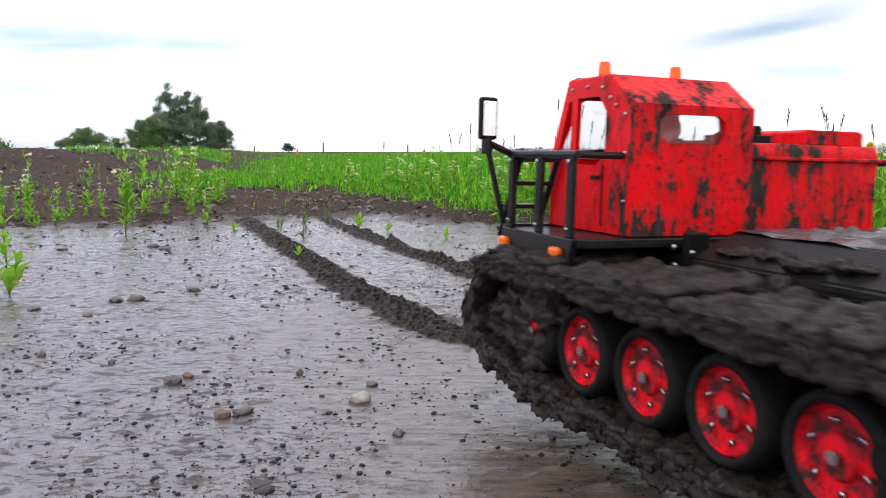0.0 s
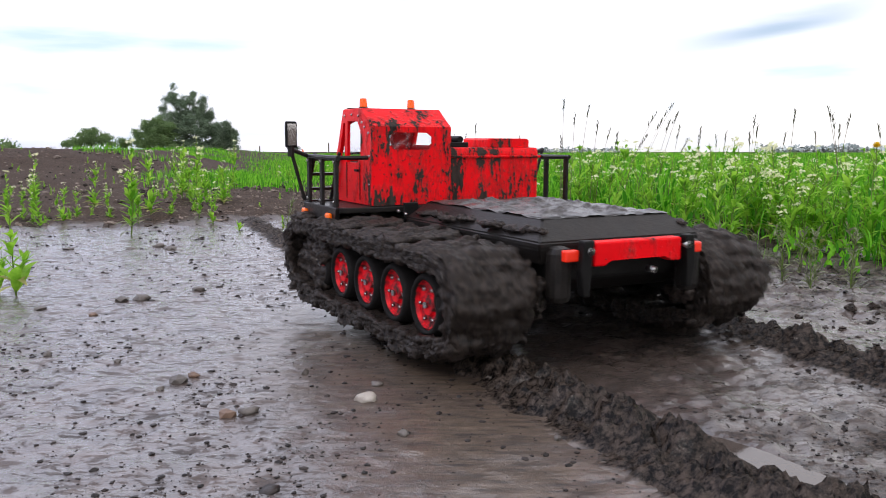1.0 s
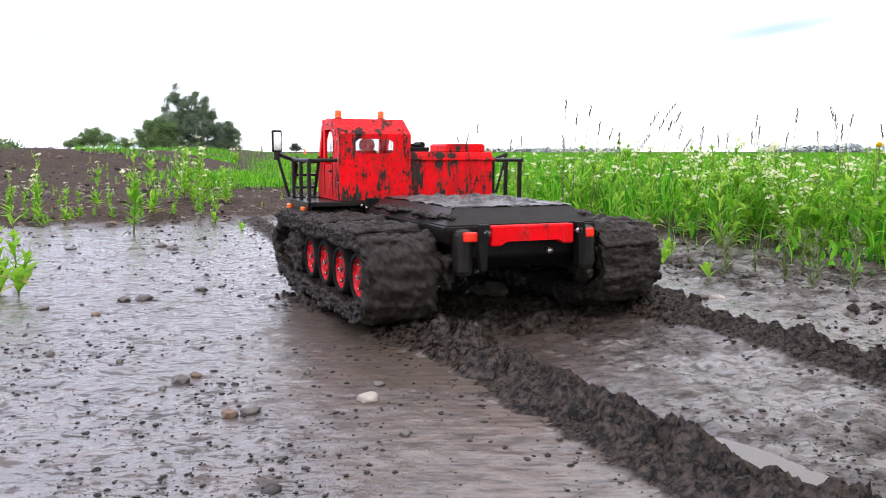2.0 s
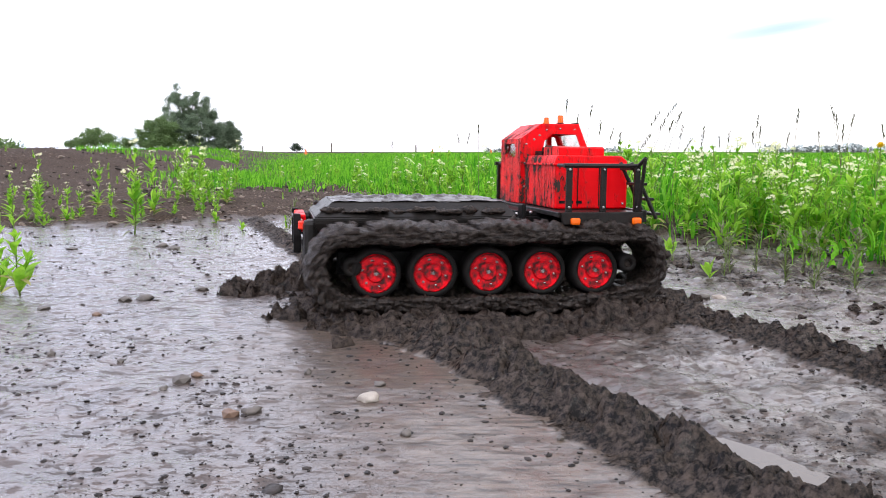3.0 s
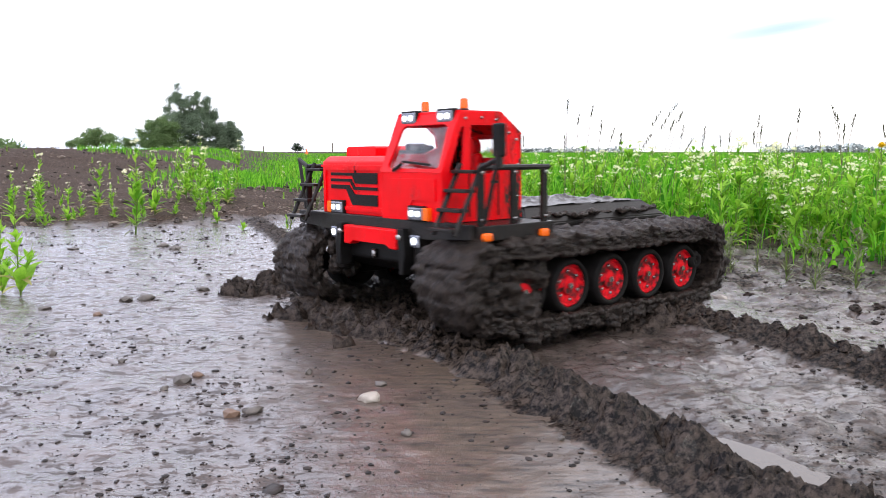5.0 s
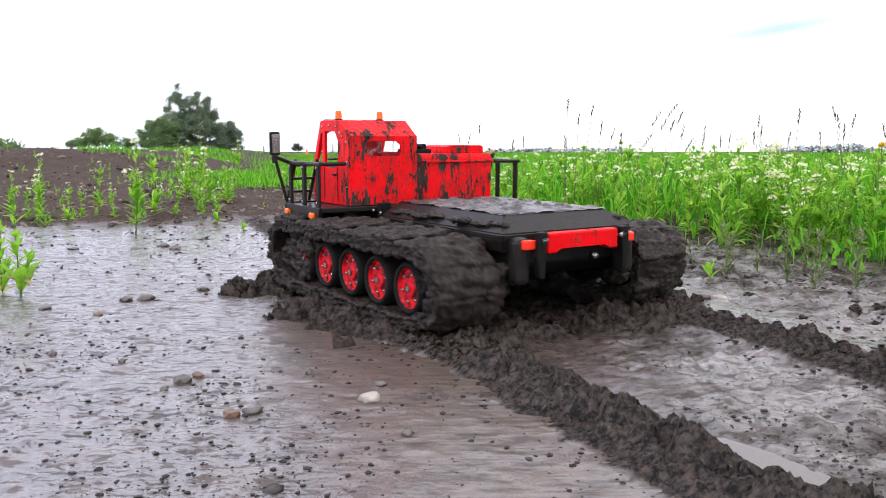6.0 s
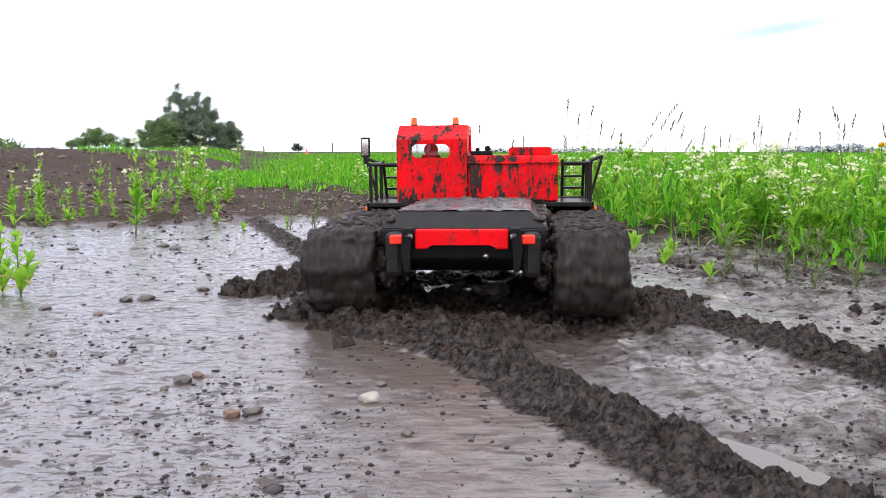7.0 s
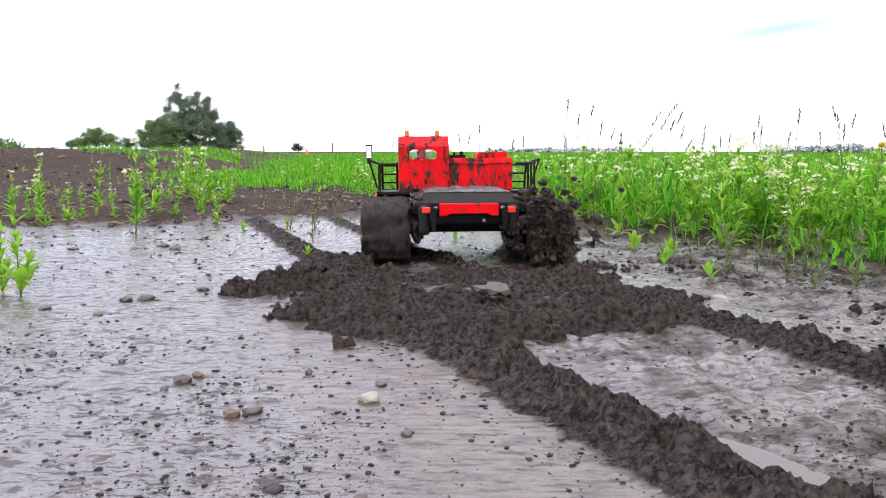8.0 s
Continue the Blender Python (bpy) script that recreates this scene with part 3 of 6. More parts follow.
def build_body():
    hull = prism([(-0.205, 0.125), (-0.205, 0.095), (-0.18, 0.078), (0.17, 0.078), (0.205, 0.095), (0.205, 0.132), (0.06, 0.132)], "y", (-0.088, 0.088), 0.003)
    for s in (-1, 1):
        box(hull, -0.17, 0.20, s * 0.102 - 0.012, s * 0.102 + 0.012, 0.092, 0.112, 0.003)
    part("hull", hull, M_BLACK, vehicle, "black chassis hull streaked with mud")
    # rear load deck with sloped rim
    deck = bmesh.new()
    low, high = (-0.212, 0.062, 0.100, 0.127), (-0.186, 0.045, 0.078, 0.153)
    rings = []
    for x0, x1, w, z in ((-0.208, 0.06, 0.096, 0.112), low, (-0.212, 0.062, 0.100, 0.133), high):
        rings.append([deck.verts.new(c) for c in ((x0, -w, z), (x1, -w, z), (x1, w, z), (x0, w, z))])
    deck.faces.new(rings[0])
    deck.faces.new(rings[-1])
    for a, b in zip(rings, rings[1:]):
        for i in range(4):
            deck.faces.new((a[i], a[(i + 1) % 4], b[(i + 1) % 4], b[i]))
    bmesh.ops.bevel(deck, geom=deck.edges[:], offset=0.0015, segments=2, affect="EDGES")
    part("load_deck", deck, M_FRAME, vehicle, "black load deck with sloped rim")
    mud = bmesh.new()
    bmesh.ops.create_grid(mud, x_segments=130, y_segments=90, size=0.5)
    for v in mud.verts:
        x, y = v.co.x, v.co.y
        rim = min(0.5 - abs(x), 0.5 - abs(y))
        px, py = -0.07 + x * 0.236, y * 0.160
        n = noise.fractal(Vector((px * 38, py * 38, 0.3)), 1.0, 2.0, 4)
        lump = max(0.0, noise.fractal(Vector((px * 63 + py * 21, py * 63 - px * 25, 4.0)), 1.0, 2.0, 4) - 0.15)
        v.co = (px, py, 0.1528 + 0.0024 * n + (0.006 * lump + 0.002) * min(1, rim * 7))
    smooth(part("deck_mud", mud, M_DECKMUD, vehicle, "wet grey mud lying on the deck"))
    part("deck_hinge_plate", boxed((0.066, 0.072, -0.099, -0.080, 0.112, 0.150), (0.066, 0.072, 0.080, 0.099, 0.112, 0.150), (0.064, 0.10, -0.078, 0.078, 0.126, 0.140)), M_BLACK, vehicle)
    for s in (-1, 1):
        for x, z in ((0.058, 0.137), (0.078, 0.139), (0.076, 0.126), (0.045, 0.124)):
            smooth(part("screw", disc(bmesh.new(), (x, s * 0.1015, z), 0.0026, 0.0018, 0.003, "Y", 12), M_STEEL, vehicle))
    # cab platform and its skirts
    plat = boxed((0.092, 0.212, -0.172, 0.172, 0.137, 0.144))
    for s in (-1, 1):
        prism([(0.094, 0.144), (0.206, 0.144), (0.206, 0.128), (0.098, 0.128)], "y", sorted((s * 0.170, s * 0.176)), 0.001, plat)
    prism([(-0.172, 0.146), (0.172, 0.146), (0.172, 0.130), (0.10, 0.126), (-0.10, 0.126), (-0.172, 0.130)], "x", (0.205, 0.213), 0.001, plat)
    part("cab_platform", plat, M_FRAME, vehicle, "black platform under the cab")


def build_cab():
    side = [(0.212, 0.145), (0.214, 0.198), (0.188, 0.262), (0.128, 0.262), (0.098, 0.241), (0.098, 0.145)]
    front_win = [(0.2035, 0.2), (0.1915, 0.2), (0.183, 0.2), (0.181, 0.246), (0.1865, 0.246)]
    main_win = [(0.175, 0.196), (0.142, 0.196), (0.132, 0.206), (0.132, 0.236), (0.142, 0.248), (0.173, 0.248)]
    part("side_wall", plate(side, [front_win, main_win], lambda a, b: (a, 0.128, b), (0, -0.004, 0)), M_RED, vehicle)
    right_win = [(0.196, 0.218), (0.150, 0.218), (0.132, 0.225), (0.134, 0.238), (0.146, 0.248), (0.184, 0.248)]
    part("side_wall", plate(side, [right_win], lambda a, b: (a, 0.018, b), (0, 0.004, 0)), M_RED, vehicle)
    rear_win = [(0.048, 0.213), (0.098, 0.213), (0.104, 0.218), (0.104, 0.230), (0.098, 0.234), (0.052, 0.234), (0.045, 0.229), (0.045, 0.218)]
    part("rear_wall", plate([(0.0185, 0.145), (0.1275, 0.145), (0.1275, 0.2405), (0.0185, 0.2405)], [rear_win], lambda a, b: (0.097, a, b), (0.004, 0, 0)), M_RED, vehicle, "red rear wall splashed with dark mud")
    part("roof_slope", plate([(0.0185, 0), (0.1275, 0), (0.1275, 1), (0.0185, 1)], [], lambda a, b: (0.0975 + 0.0305 * b, a, 0.241 + 0.022 * b), (0.002, 0, -0.003)), M_RED, vehicle)
    part("roof", boxed((0.1275, 0.1885, 0.0185, 0.1275, 0.259, 0.2635)), M_RED, vehicle)
    screen_hole = [(0.032, 0.06), (0.118, 0.06), (0.121, 0.12), (0.116, 0.74), (0.110, 0.80), (0.040, 0.80), (0.034, 0.74), (0.029, 0.12)]

    def on_screen(a, b):
        return (0.2145 - 0.0265 * b, a, 0.198 + 0.064 * b)
    part("windscreen_frame", plate([(0.0185, 0), (0.1275, 0), (0.1275, 1), (0.0185, 1)], [screen_hole], on_screen, (-0.003, 0, -0.001)), M_RED, vehicle)
    pane = part("windscreen", plate([(0.03, 0.05), (0.12, 0.05), (0.118, 0.8), (0.032, 0.8)], [], lambda a, b: tuple(Vector(on_screen(a, b)) + Vector((-0.0035, 0, -0.001))), (-0.001, 0, 0)), M_GLASS, vehicle, "muddy clear windscreen, its milky film imitating reflected sky")
    pane.visible_shadow = False
    pane = part("rear_window", boxed((0.1015, 0.1025, 0.044, 0.105, 0.212, 0.235), bevel=0), M_GLASS, vehicle, "mud-speckled clear rear window")
    pane.visible_shadow = False
    front = boxed((0.2085, 0.2135, 0.0185, 0.1275, 0.145, 0.198))
    part("cab_front", front, M_RED, vehicle)
    # raised panel on the cab front, with a stepped lower edge
    part("front_panel", plate([(0.033, 0.155), (0.072, 0.155), (0.079, 0.168), (0.118, 0.168), (0.118, 0.191), (0.033, 0.191)], [], lambda a, b: (0.2135, a, b), (0.0015, 0, 0)), M_RED, vehicle)
    wiper = rod(bmesh.new(), [(0.214, 0.108, 0.206), (0.2115, 0.058, 0.2095)], 0.0014)
    rod(wiper, [(0.2145, 0.058, 0.206), (0.2165, 0.047, 0.200)], 0.002)
    part("wiper", wiper, M_BLACK, vehicle, "black windscreen wiper")
    # seat seen through the panes
    seat = boxed((0.122, 0.132, 0.062, 0.092, 0.17, 0.218), (0.122, 0.158, 0.060, 0.094, 0.166, 0.176), bevel=0.003)
    disc(seat, (0.127, 0.077, 0.225), 0.011, 0.011, 0.009, "X", 16)
    part("seat", seat, M_RED, vehicle, "red driver's seat with round headrest")
    part("dashboard", boxed((0.185, 0.207, 0.03, 0.12, 0.17, 0.196), bevel=0.003), M_BLACK, vehicle)
    for s, w in ((1, 0.1285), (-1, 0.0175)):
        for x, z in ((0.181, 0.255), (0.158, 0.256), (0.137, 0.254), (0.126, 0.246), (0.106, 0.233), (0.118, 0.24), (0.104, 0.205), (0.104, 0.17)):
            smooth(part("screw", disc(bmesh.new(), (x, w, z), 0.0017, 0.0013, 0.0016, "Y", 10), M_STEEL, vehicle))
    # door line and handle on the cab's flank
    for x in (0.1325, 0.175):
        part("door_seam", boxed((x, x + 0.0015, 0.1275, 0.1287, 0.15, 0.196), bevel=0), M_BLACK, vehicle)
    part("door_handle", boxed((0.136, 0.146, 0.1282, 0.1312, 0.185, 0.188), bevel=0.0006), M_BLACK, vehicle)
    # beacons
    for y in (0.109, 0.041):
        base = smooth(part("beacon_base", disc(bmesh.new(), (0.166, y, 0.2645), 0.0062, 0.0058, 0.003, "Z", 16), M_BLACK, vehicle))
        b = disc(bmesh.new(), (0.166, y, 0.2715), 0.0052, 0.0045, 0.011, "Z", 16)
        bmesh.ops.bevel(b, geom=b.edges[:], offset=0.0008, segments=2, affect="EDGES")
        part("beacon_lens", b, M_AMBER, base, "amber beacon lens")
    # lamps on the roof's front edge
    for y in (0.107, 0.043):
        lamp_housing(0.190, y, 0.2575, 0.026, 0.013, None)


def lamp_housing(x, y, z, w, h, amber):
    """A twin-LED lamp that faces forward; amber: on which side its turn signal sits."""
    house = part("lamp", boxed((x - 0.004, x + 0.003, y - w / 2, y + w / 2, z - h / 2, z + h / 2), bevel=0.0018), M_CHROME, vehicle, "twin LED lamp in a chrome housing")
    part("bezel", boxed((x - 0.006, x + 0.0018, y - w / 2 - 0.0015, y + w / 2 + 0.0015, z - h / 2 - 0.0015, z + h / 2 + 0.0015), bevel=0.001), M_BLACK, house)
    for k in (-0.27, 0.27):
        smooth(part("led", disc(bmesh.new(), (x + 0.0035, y + k * w * 0.8, z), 0.0036, 0.0033, 0.002, "X", 14), M_LED, house))
    if amber:
        part("turn_signal", boxed((x - 0.005, x + 0.0028, y + amber * w / 2, y + amber * (w / 2 + 0.009), z - h / 2, z + h / 2) if amber > 0 else
                                  (x - 0.005, x + 0.0028, y - w / 2 - 0.009, y - w / 2, z - h / 2, z + h / 2), bevel=0.001), M_AMBER, house, "amber turn signal")


def build_hood():
    hood = prism([(0.104, 0.145), (0.104, 0.209), (0.107, 0.216), (0.197, 0.216), (0.206, 0.209), (0.206, 0.145)], "y", (-0.122, 0.0175), 0.002)
    part("engine_cover", hood, M_RED, vehicle, "red engine cover splashed with mud at the rear")
    part("cover_lip", boxed((0.101, 0.2075, -0.1245, 0.0172, 0.2025, 0.2055), bevel=0.0008), M_RED, vehicle)
    part("roof_box", prism([(-0.112, 0.216), (-0.046, 0.216), (-0.046, 0.226), (-0.050, 0.228), (-0.108, 0.228), (-0.112, 0.226)], "x", (0.112, 0.176), 0.001), M_RED, vehicle)
    intake = boxed((0.118, 0.160, -0.020, 0.014, 0.216, 0.2225), bevel=0.001)
    rod(intake, [(0.128, -0.012, 0.226), (0.150, -0.012, 0.226)], 0.0045, 12)
    rod(intake, [(0.128, 0.004, 0.225), (0.140, 0.004, 0.225)], 0.003, 10)
    part("air_intake", intake, M_BLACK, vehicle, "black air intake beside the cab")
    # rim of the grille panel, then two stepped meshes and two thin slots
    part("grille_panel", plate([(-0.117, 0.150), (0.016, 0.150), (0.016, 0.203), (-0.117, 0.203)], [[(-0.112, 0.155), (0.011, 0.155), (0.011, 0.199), (-0.112, 0.199)]], lambda a, b: (0.206, a, b), (0.0018, 0, 0)), M_RED, vehicle)

    def grille(loop):
        return plate(loop, [], lambda a, b: (0.2062, a, b), (0.0012, 0, 0))
    # y grows to the left of the vehicle
    part("grille_mesh", grille([(-0.100, 0.196), (0.001, 0.196), (0.001, 0.183), (-0.046, 0.183), (-0.052, 0.1925), (-0.100, 0.1925)]), M_MESH, vehicle, "black mesh grille with a stepped edge")
    part("grille_slot", grille([(-0.100, 0.1885), (-0.054, 0.1885), (-0.046, 0.179), (0.001, 0.179), (0.001, 0.1755), (-0.049, 0.1755), (-0.057, 0.185), (-0.100, 0.185)]), M_MESH, vehicle)
    part("grille_mesh", grille([(-0.100, 0.181), (-0.059, 0.181), (-0.047, 0.170), (0.001, 0.170), (0.001, 0.157), (-0.052, 0.157), (-0.066, 0.176), (-0.100, 0.176)]), M_MESH, vehicle, "black mesh grille with a stepped edge")
    part("badge", boxed((0.206, 0.2078, -0.0465, -0.0445, 0.196, 0.204), bevel=0), M_BLACK, vehicle)
    for x, y, amber in ((0.2085, -0.083, -1), (0.2165, 0.088, 1)):
        lamp_housing(x, y, 0.1535, 0.026, 0.014, amber)
    for x in (0.135, 0.165):
        part("panel_seam", boxed((x, x + 0.0012, -0.1228, -0.1215, 0.148, 0.202), bevel=0), M_BLACK, vehicle)
    part("flank_vent", boxed(*[(0.110 + 0.012 * k, 0.118 + 0.012 * k, -0.1226, -0.1215, 0.152, 0.156) for k in range(3)], bevel=0), M_BLACK, vehicle)
    for x, z in ((0.11, 0.2), (0.2, 0.2), (0.2, 0.152)):
        smooth(part("screw", disc(bmesh.new(), (x, -0.1226, z), 0.0018, 0.0014, 0.0016, "Y", 10), M_STEEL, vehicle))


def build_rails():
    for s in (1, -1):
        guard = bmesh.new()
        y = s * 0.171
        top = 0.203
        rod(guard, [(0.198, y, top), (0.100, y, top)], 0.003)
        guard_ob = part("guard_rail", guard, M_FRAME, vehicle, "black guard rail on the platform's edge")
        for x in (0.198, 0.152, 0.106):
            part("rail_post", boxed((x - 0.004, x + 0.004, y - 0.0022, y + 0.0022, 0.144, top), bevel=0.0008), M_FRAME, guard_ob)
        part("cross_bar", rod(bmesh.new(), [(0.106, y, top), (0.106, s * 0.131, top)], 0.0026), M_FRAME, guard_ob)
        for x in (0.198, 0.152, 0.106):
            for z in (0.198, 0.15):
                smooth(part("screw", disc(bmesh.new(), (x, s * 0.174, z), 0.0019, 0.0014, 0.002, "Y", 10), M_STEEL, vehicle))
        # steps up to the platform, leaning outwards at the foot
        ladder = bmesh.new()
        for y0 in (0.132, 0.166):
            rod(ladder, [(0.192, s * y0, 0.206), (0.228, s * y0, 0.136)], 0.0026)
        ladder_ob = part("ladder", ladder, M_FRAME, vehicle, "black front ladder")
        for k in range(4):
            z = 0.199 - 0.0195 * k
            x = 0.194 + (0.206 - z) * 0.514
            part("rung", boxed((x - 0.007, x + 0.007, *sorted((s * 0.131, s * 0.167)), z - 0.0018, z + 0.0018), bevel=0.0007), M_FRAME, ladder_ob)
        arm = bmesh.new()
        rod(arm, [(0.199, s * 0.172, 0.203), (0.197, s * 0.196, 0.212)], 0.0028)
        rod(arm, [(0.197, s * 0.196, 0.212), (0.199, s * 0.178, 0.148)], 0.0024)
        if s > 0:
            rod(arm, [(0.196, 0.196, 0.205), (0.196, 0.196, 0.218)], 0.0045)
        bracket = part("mirror_arm", arm, M_FRAME, vehicle, "bent black mirror arm")
        if s > 0:
            part("mirror", boxed((0.192, 0.199, 0.1885, 0.2035, 0.214, 0.247), bevel=0.002), M_BLACK, bracket, "upright black wing mirror")
            part("mirror_glass", boxed((0.1912, 0.1922, 0.1905, 0.2015, 0.217, 0.244), bevel=0), M_MIRROR, bracket)
        for x in (0.196, 0.113):
            b = boxed((x - 0.0065, x + 0.0065, *sorted((s * 0.1755, s * 0.1815)), 0.128, 0.137), bevel=0.0025)
            part("marker_lamp", b, M_AMBER, vehicle, "small amber side marker lamp")


def build_bumpers():
    for name, x, out in (("front_bumper", 0.213, 1), ("rear_bumper", -0.228, -1)):
        bar = prism([(-0.054, 0.134), (0.054, 0.134), (0.054, 0.111), (0.040, 0.111), (0.034, 0.118), (-0.034, 0.118), (-0.040, 0.111), (-0.054, 0.111)], "x", (x - 0.007, x + 0.007), 0.002)
        part(name, bar, M_BUMPER, vehicle, "red bumper bar with dropped ends")
        for s in (-1, 1):
            arm = prism([(s * 0.056, 0.136), (s * 0.068, 0.136), (s * 0.071, 0.108), (s * 0.067, 0.084), (s * 0.060, 0.084), (s * 0.060, 0.105)], "x", (x - 0.010, x + 0.004 * out + 0.004), 0.0015)
            part("bumper_arm", arm, M_BLACK, vehicle)
            b = boxed(sorted_span(x - 0.022 * out, x - 0.002 * out) + (*sorted((s * 0.070, s * 0.092)), 0.076, 0.130), bevel=0.007)
            part("corner_block", b, M_FRAME, vehicle, "muddy black corner block")
            smooth(part("bolt", disc(bmesh.new(), (x + 0.004 * out, s * 0.0605, 0.126), 0.0042, 0.003, 0.012, "X", 12), M_STEEL, vehicle))
            if out > 0:
                lamp_block = part("bumper_lamp", boxed((x + 0.0, x + 0.003, *sorted((s * 0.074, s * 0.090)), 0.116, 0.130), bevel=0.002), M_CHROME, vehicle)
                smooth(part("led", disc(bmesh.new(), (x + 0.0035, s * 0.082, 0.123), 0.0042, 0.004, 0.002, "X", 14), M_LED, lamp_block))
            else:
                part("tail_lamp", boxed((x - 0.004, x + 0.004, *sorted((s * 0.069, s * 0.085)), 0.1165, 0.1275), bevel=0.002), M_TAIL, vehicle, "red-orange tail lamp")
    smooth(part("tow_ball", disc(bmesh.new(), (-0.222, -0.028, 0.102), 0.0035, 0.0035, 0.01, "X", 12), M_STEEL, vehicle))
    smooth(part("tow_ball", disc(bmesh.new(), (0.208, -0.006, 0.102), 0.0035, 0.003, 0.01, "Z", 12), M_STEEL, vehicle))


def sorted_span(a, b):
    return (min(a, b), max(a, b))


WHEELS = []
LINKS = []


def build_running_gear():
    xs = [0.141, 0.0705, 0.0, -0.0705, -0.141]
    for s in (1, -1):
        track = part("track_frame", boxed((-0.185, 0.185, *sorted((s * 0.118, s * 0.126)), 0.062, 0.092), bevel=0.002), M_BLACK, vehicle)
        for x in xs + [0.186, -0.170]:
            drive = abs(x) > 0.15
            hub = new("wheel")
            hub.parent = vehicle
            hub.location = (x, s * 0.167, 0.078 if drive else 0.070)
            tagged(hub, "end wheel packed with dark mud" if drive else "red road wheel with black tyre and steel screws")
            r = 0.012 if drive else 0.031
            tyre = bmesh.new()
            ring = [(r - 0.002, -0.026), (r, -0.020), (r, 0.010), (r - 0.0025, 0.014), (r - 0.0065, 0.014), (r - 0.0065, -0.026)]
            n = 32
            grid = [[tyre.verts.new((a * math.cos(2 * math.pi * k / n), s * b, a * math.sin(2 * math.pi * k / n))) for a, b in ring] for k in range(n)]
            for k in range(n):
                for j in range(len(ring)):
                    tyre.faces.new((grid[k][j], grid[(k + 1) % n][j], grid[(k + 1) % n][(j + 1) % len(ring)], grid[k][(j + 1) % len(ring)]))
            smooth(part("tyre", tyre, M_RUBBER, hub))
            dish = bmesh.new()
            prof = [(r - 0.006, 0.010), (r - 0.008, 0.0115), (r - 0.010, 0.008), (0.012, 0.0075), (0.010, 0.0105), (0.0, 0.0105)]
            grid = [[dish.verts.new((a * math.cos(2 * math.pi * k / n), s * b, a * math.sin(2 * math.pi * k / n))) for a, b in prof[:-1]] for k in range(n)]
            tip = dish.verts.new((0, s * prof[-1][1], 0))
            for k in range(n):
                for j in range(len(prof) - 2):
                    dish.faces.new((grid[k][j], grid[(k + 1) % n][j], grid[(k + 1) % n][j + 1], grid[k][j + 1]))
                dish.faces.new((grid[k][-1], grid[(k + 1) % n][-1], tip))
            part("rim", dish, M_MUD if drive else M_WHEEL, hub, "mud-packed rim" if drive else "glossy red rim")
            if not drive:
                nut = disc(bmesh.new(), (0, s * 0.0115, 0), 0.0036, 0.0024, 0.004, "Y", 6)
                part("hub_nut", nut, M_STEEL, hub)
                for k in range(6):
                    a = math.pi * k / 3 + 0.3
                    smooth(part("screw", disc(bmesh.new(), (0.0165 * math.cos(a), s * 0.0088, 0.0165 * math.sin(a)), 0.0019, 0.0014, 0.003, "Y", 8), M_STEEL, hub))
            WHEELS.append((hub, s, r, hub.location.copy()))
        # the belt runs round the hull of these circles
        pts = []
        for cx, cz, r in ((-0.172, 0.077, 0.0340), (0.188, 0.079, 0.0330), (0.141, 0.070, 0.0335), (-0.141, 0.070, 0.0335)):
            pts += [(cx + r * math.cos(a), cz + r * math.sin(a)) for a in np.linspace(0, 2 * math.pi, 96, endpoint=False)]
        loop = hull_of(pts)
        total = [0.0]
        for a, b in zip(loop, loop[1:] + loop[:1]):
            total.append(total[-1] + math.dist(a, b))
        count = 35
        meshes = LINK_MESHES or [link_mesh(k) for k in range(5)]
        for k in range(count):
            ob = new("track_link", meshes[(k * 3 + (s > 0)) % 5])
            ob.parent = track
            LINKS.append((ob, s, k / count * total[-1], loop + loop[:1], total))


LINK_MESHES = []


def cake(points, r, seed, label, shape=(1.4, 0.7, 1.0)):
    """Mud stuck to the vehicle, lump by lump."""
    rng = random.Random(seed)
    for p in points:
        bm = bmesh.new()
        bmesh.ops.create_icosphere(bm, subdivisions=4, radius=r * rng.uniform(0.7, 1.2), matrix=Matrix.Translation(p) @ Matrix.Diagonal((*shape, 1)))
        bm.normal_update()
        lumpy(bm, bm.verts, r * 0.6, 70, seed)
        bm.normal_update()
        creased(bm.verts, r * 0.45, 160, seed)
        smooth(part("caked_mud", bm, M_MUD, vehicle, label))


def build_cakes():
    cake([(0.150 + 0.011 * k, 0.172, 0.062 + 0.008 * (k % 3)) for k in range(5)] + [(0.13, 0.174, 0.088), (0.145, 0.174, 0.05), (0.17, 0.17, 0.09)], 0.017, 2, "dark mud packed round the front wheel")
    for s in (-1, 1):
        cake([(-0.17 + 0.028 * k, s * (0.107 + 0.006 * (k % 2)), 0.114 + 0.003 * (k % 3)) for k in range(9)], 0.010, 5 + s, "dark mud lying beside the deck")
        cake([(-0.19 + 0.031 * k, s * (0.088 + 0.004 * (k % 3)), 0.142 - 0.002 * (k % 2)) for k in range(8)], 0.0075, 17 + s, "wet mud lying over the deck's rim", (2.4, 1.1, 0.45))
        cake([(-0.19, s * 0.098, 0.09), (-0.195, s * 0.094, 0.07), (0.19, s * 0.098, 0.08), (0.195, s * 0.1, 0.1)], 0.014, 8 + s, "dark mud hanging from the corner")


def hull_of(pts):
    """Convex outline, anticlockwise in (x, z)."""
    pts = sorted(pts)

    def half(seq):
        out = []
        for p in seq:
            while len(out) > 1 and (out[-1][0] - out[-2][0]) * (p[1] - out[-2][1]) - (out[-1][1] - out[-2][1]) * (p[0] - out[-2][0]) <= 0:
                out.pop()
            out.append(p)
        return out[:-1]
    return half(pts) + half(pts[::-1])


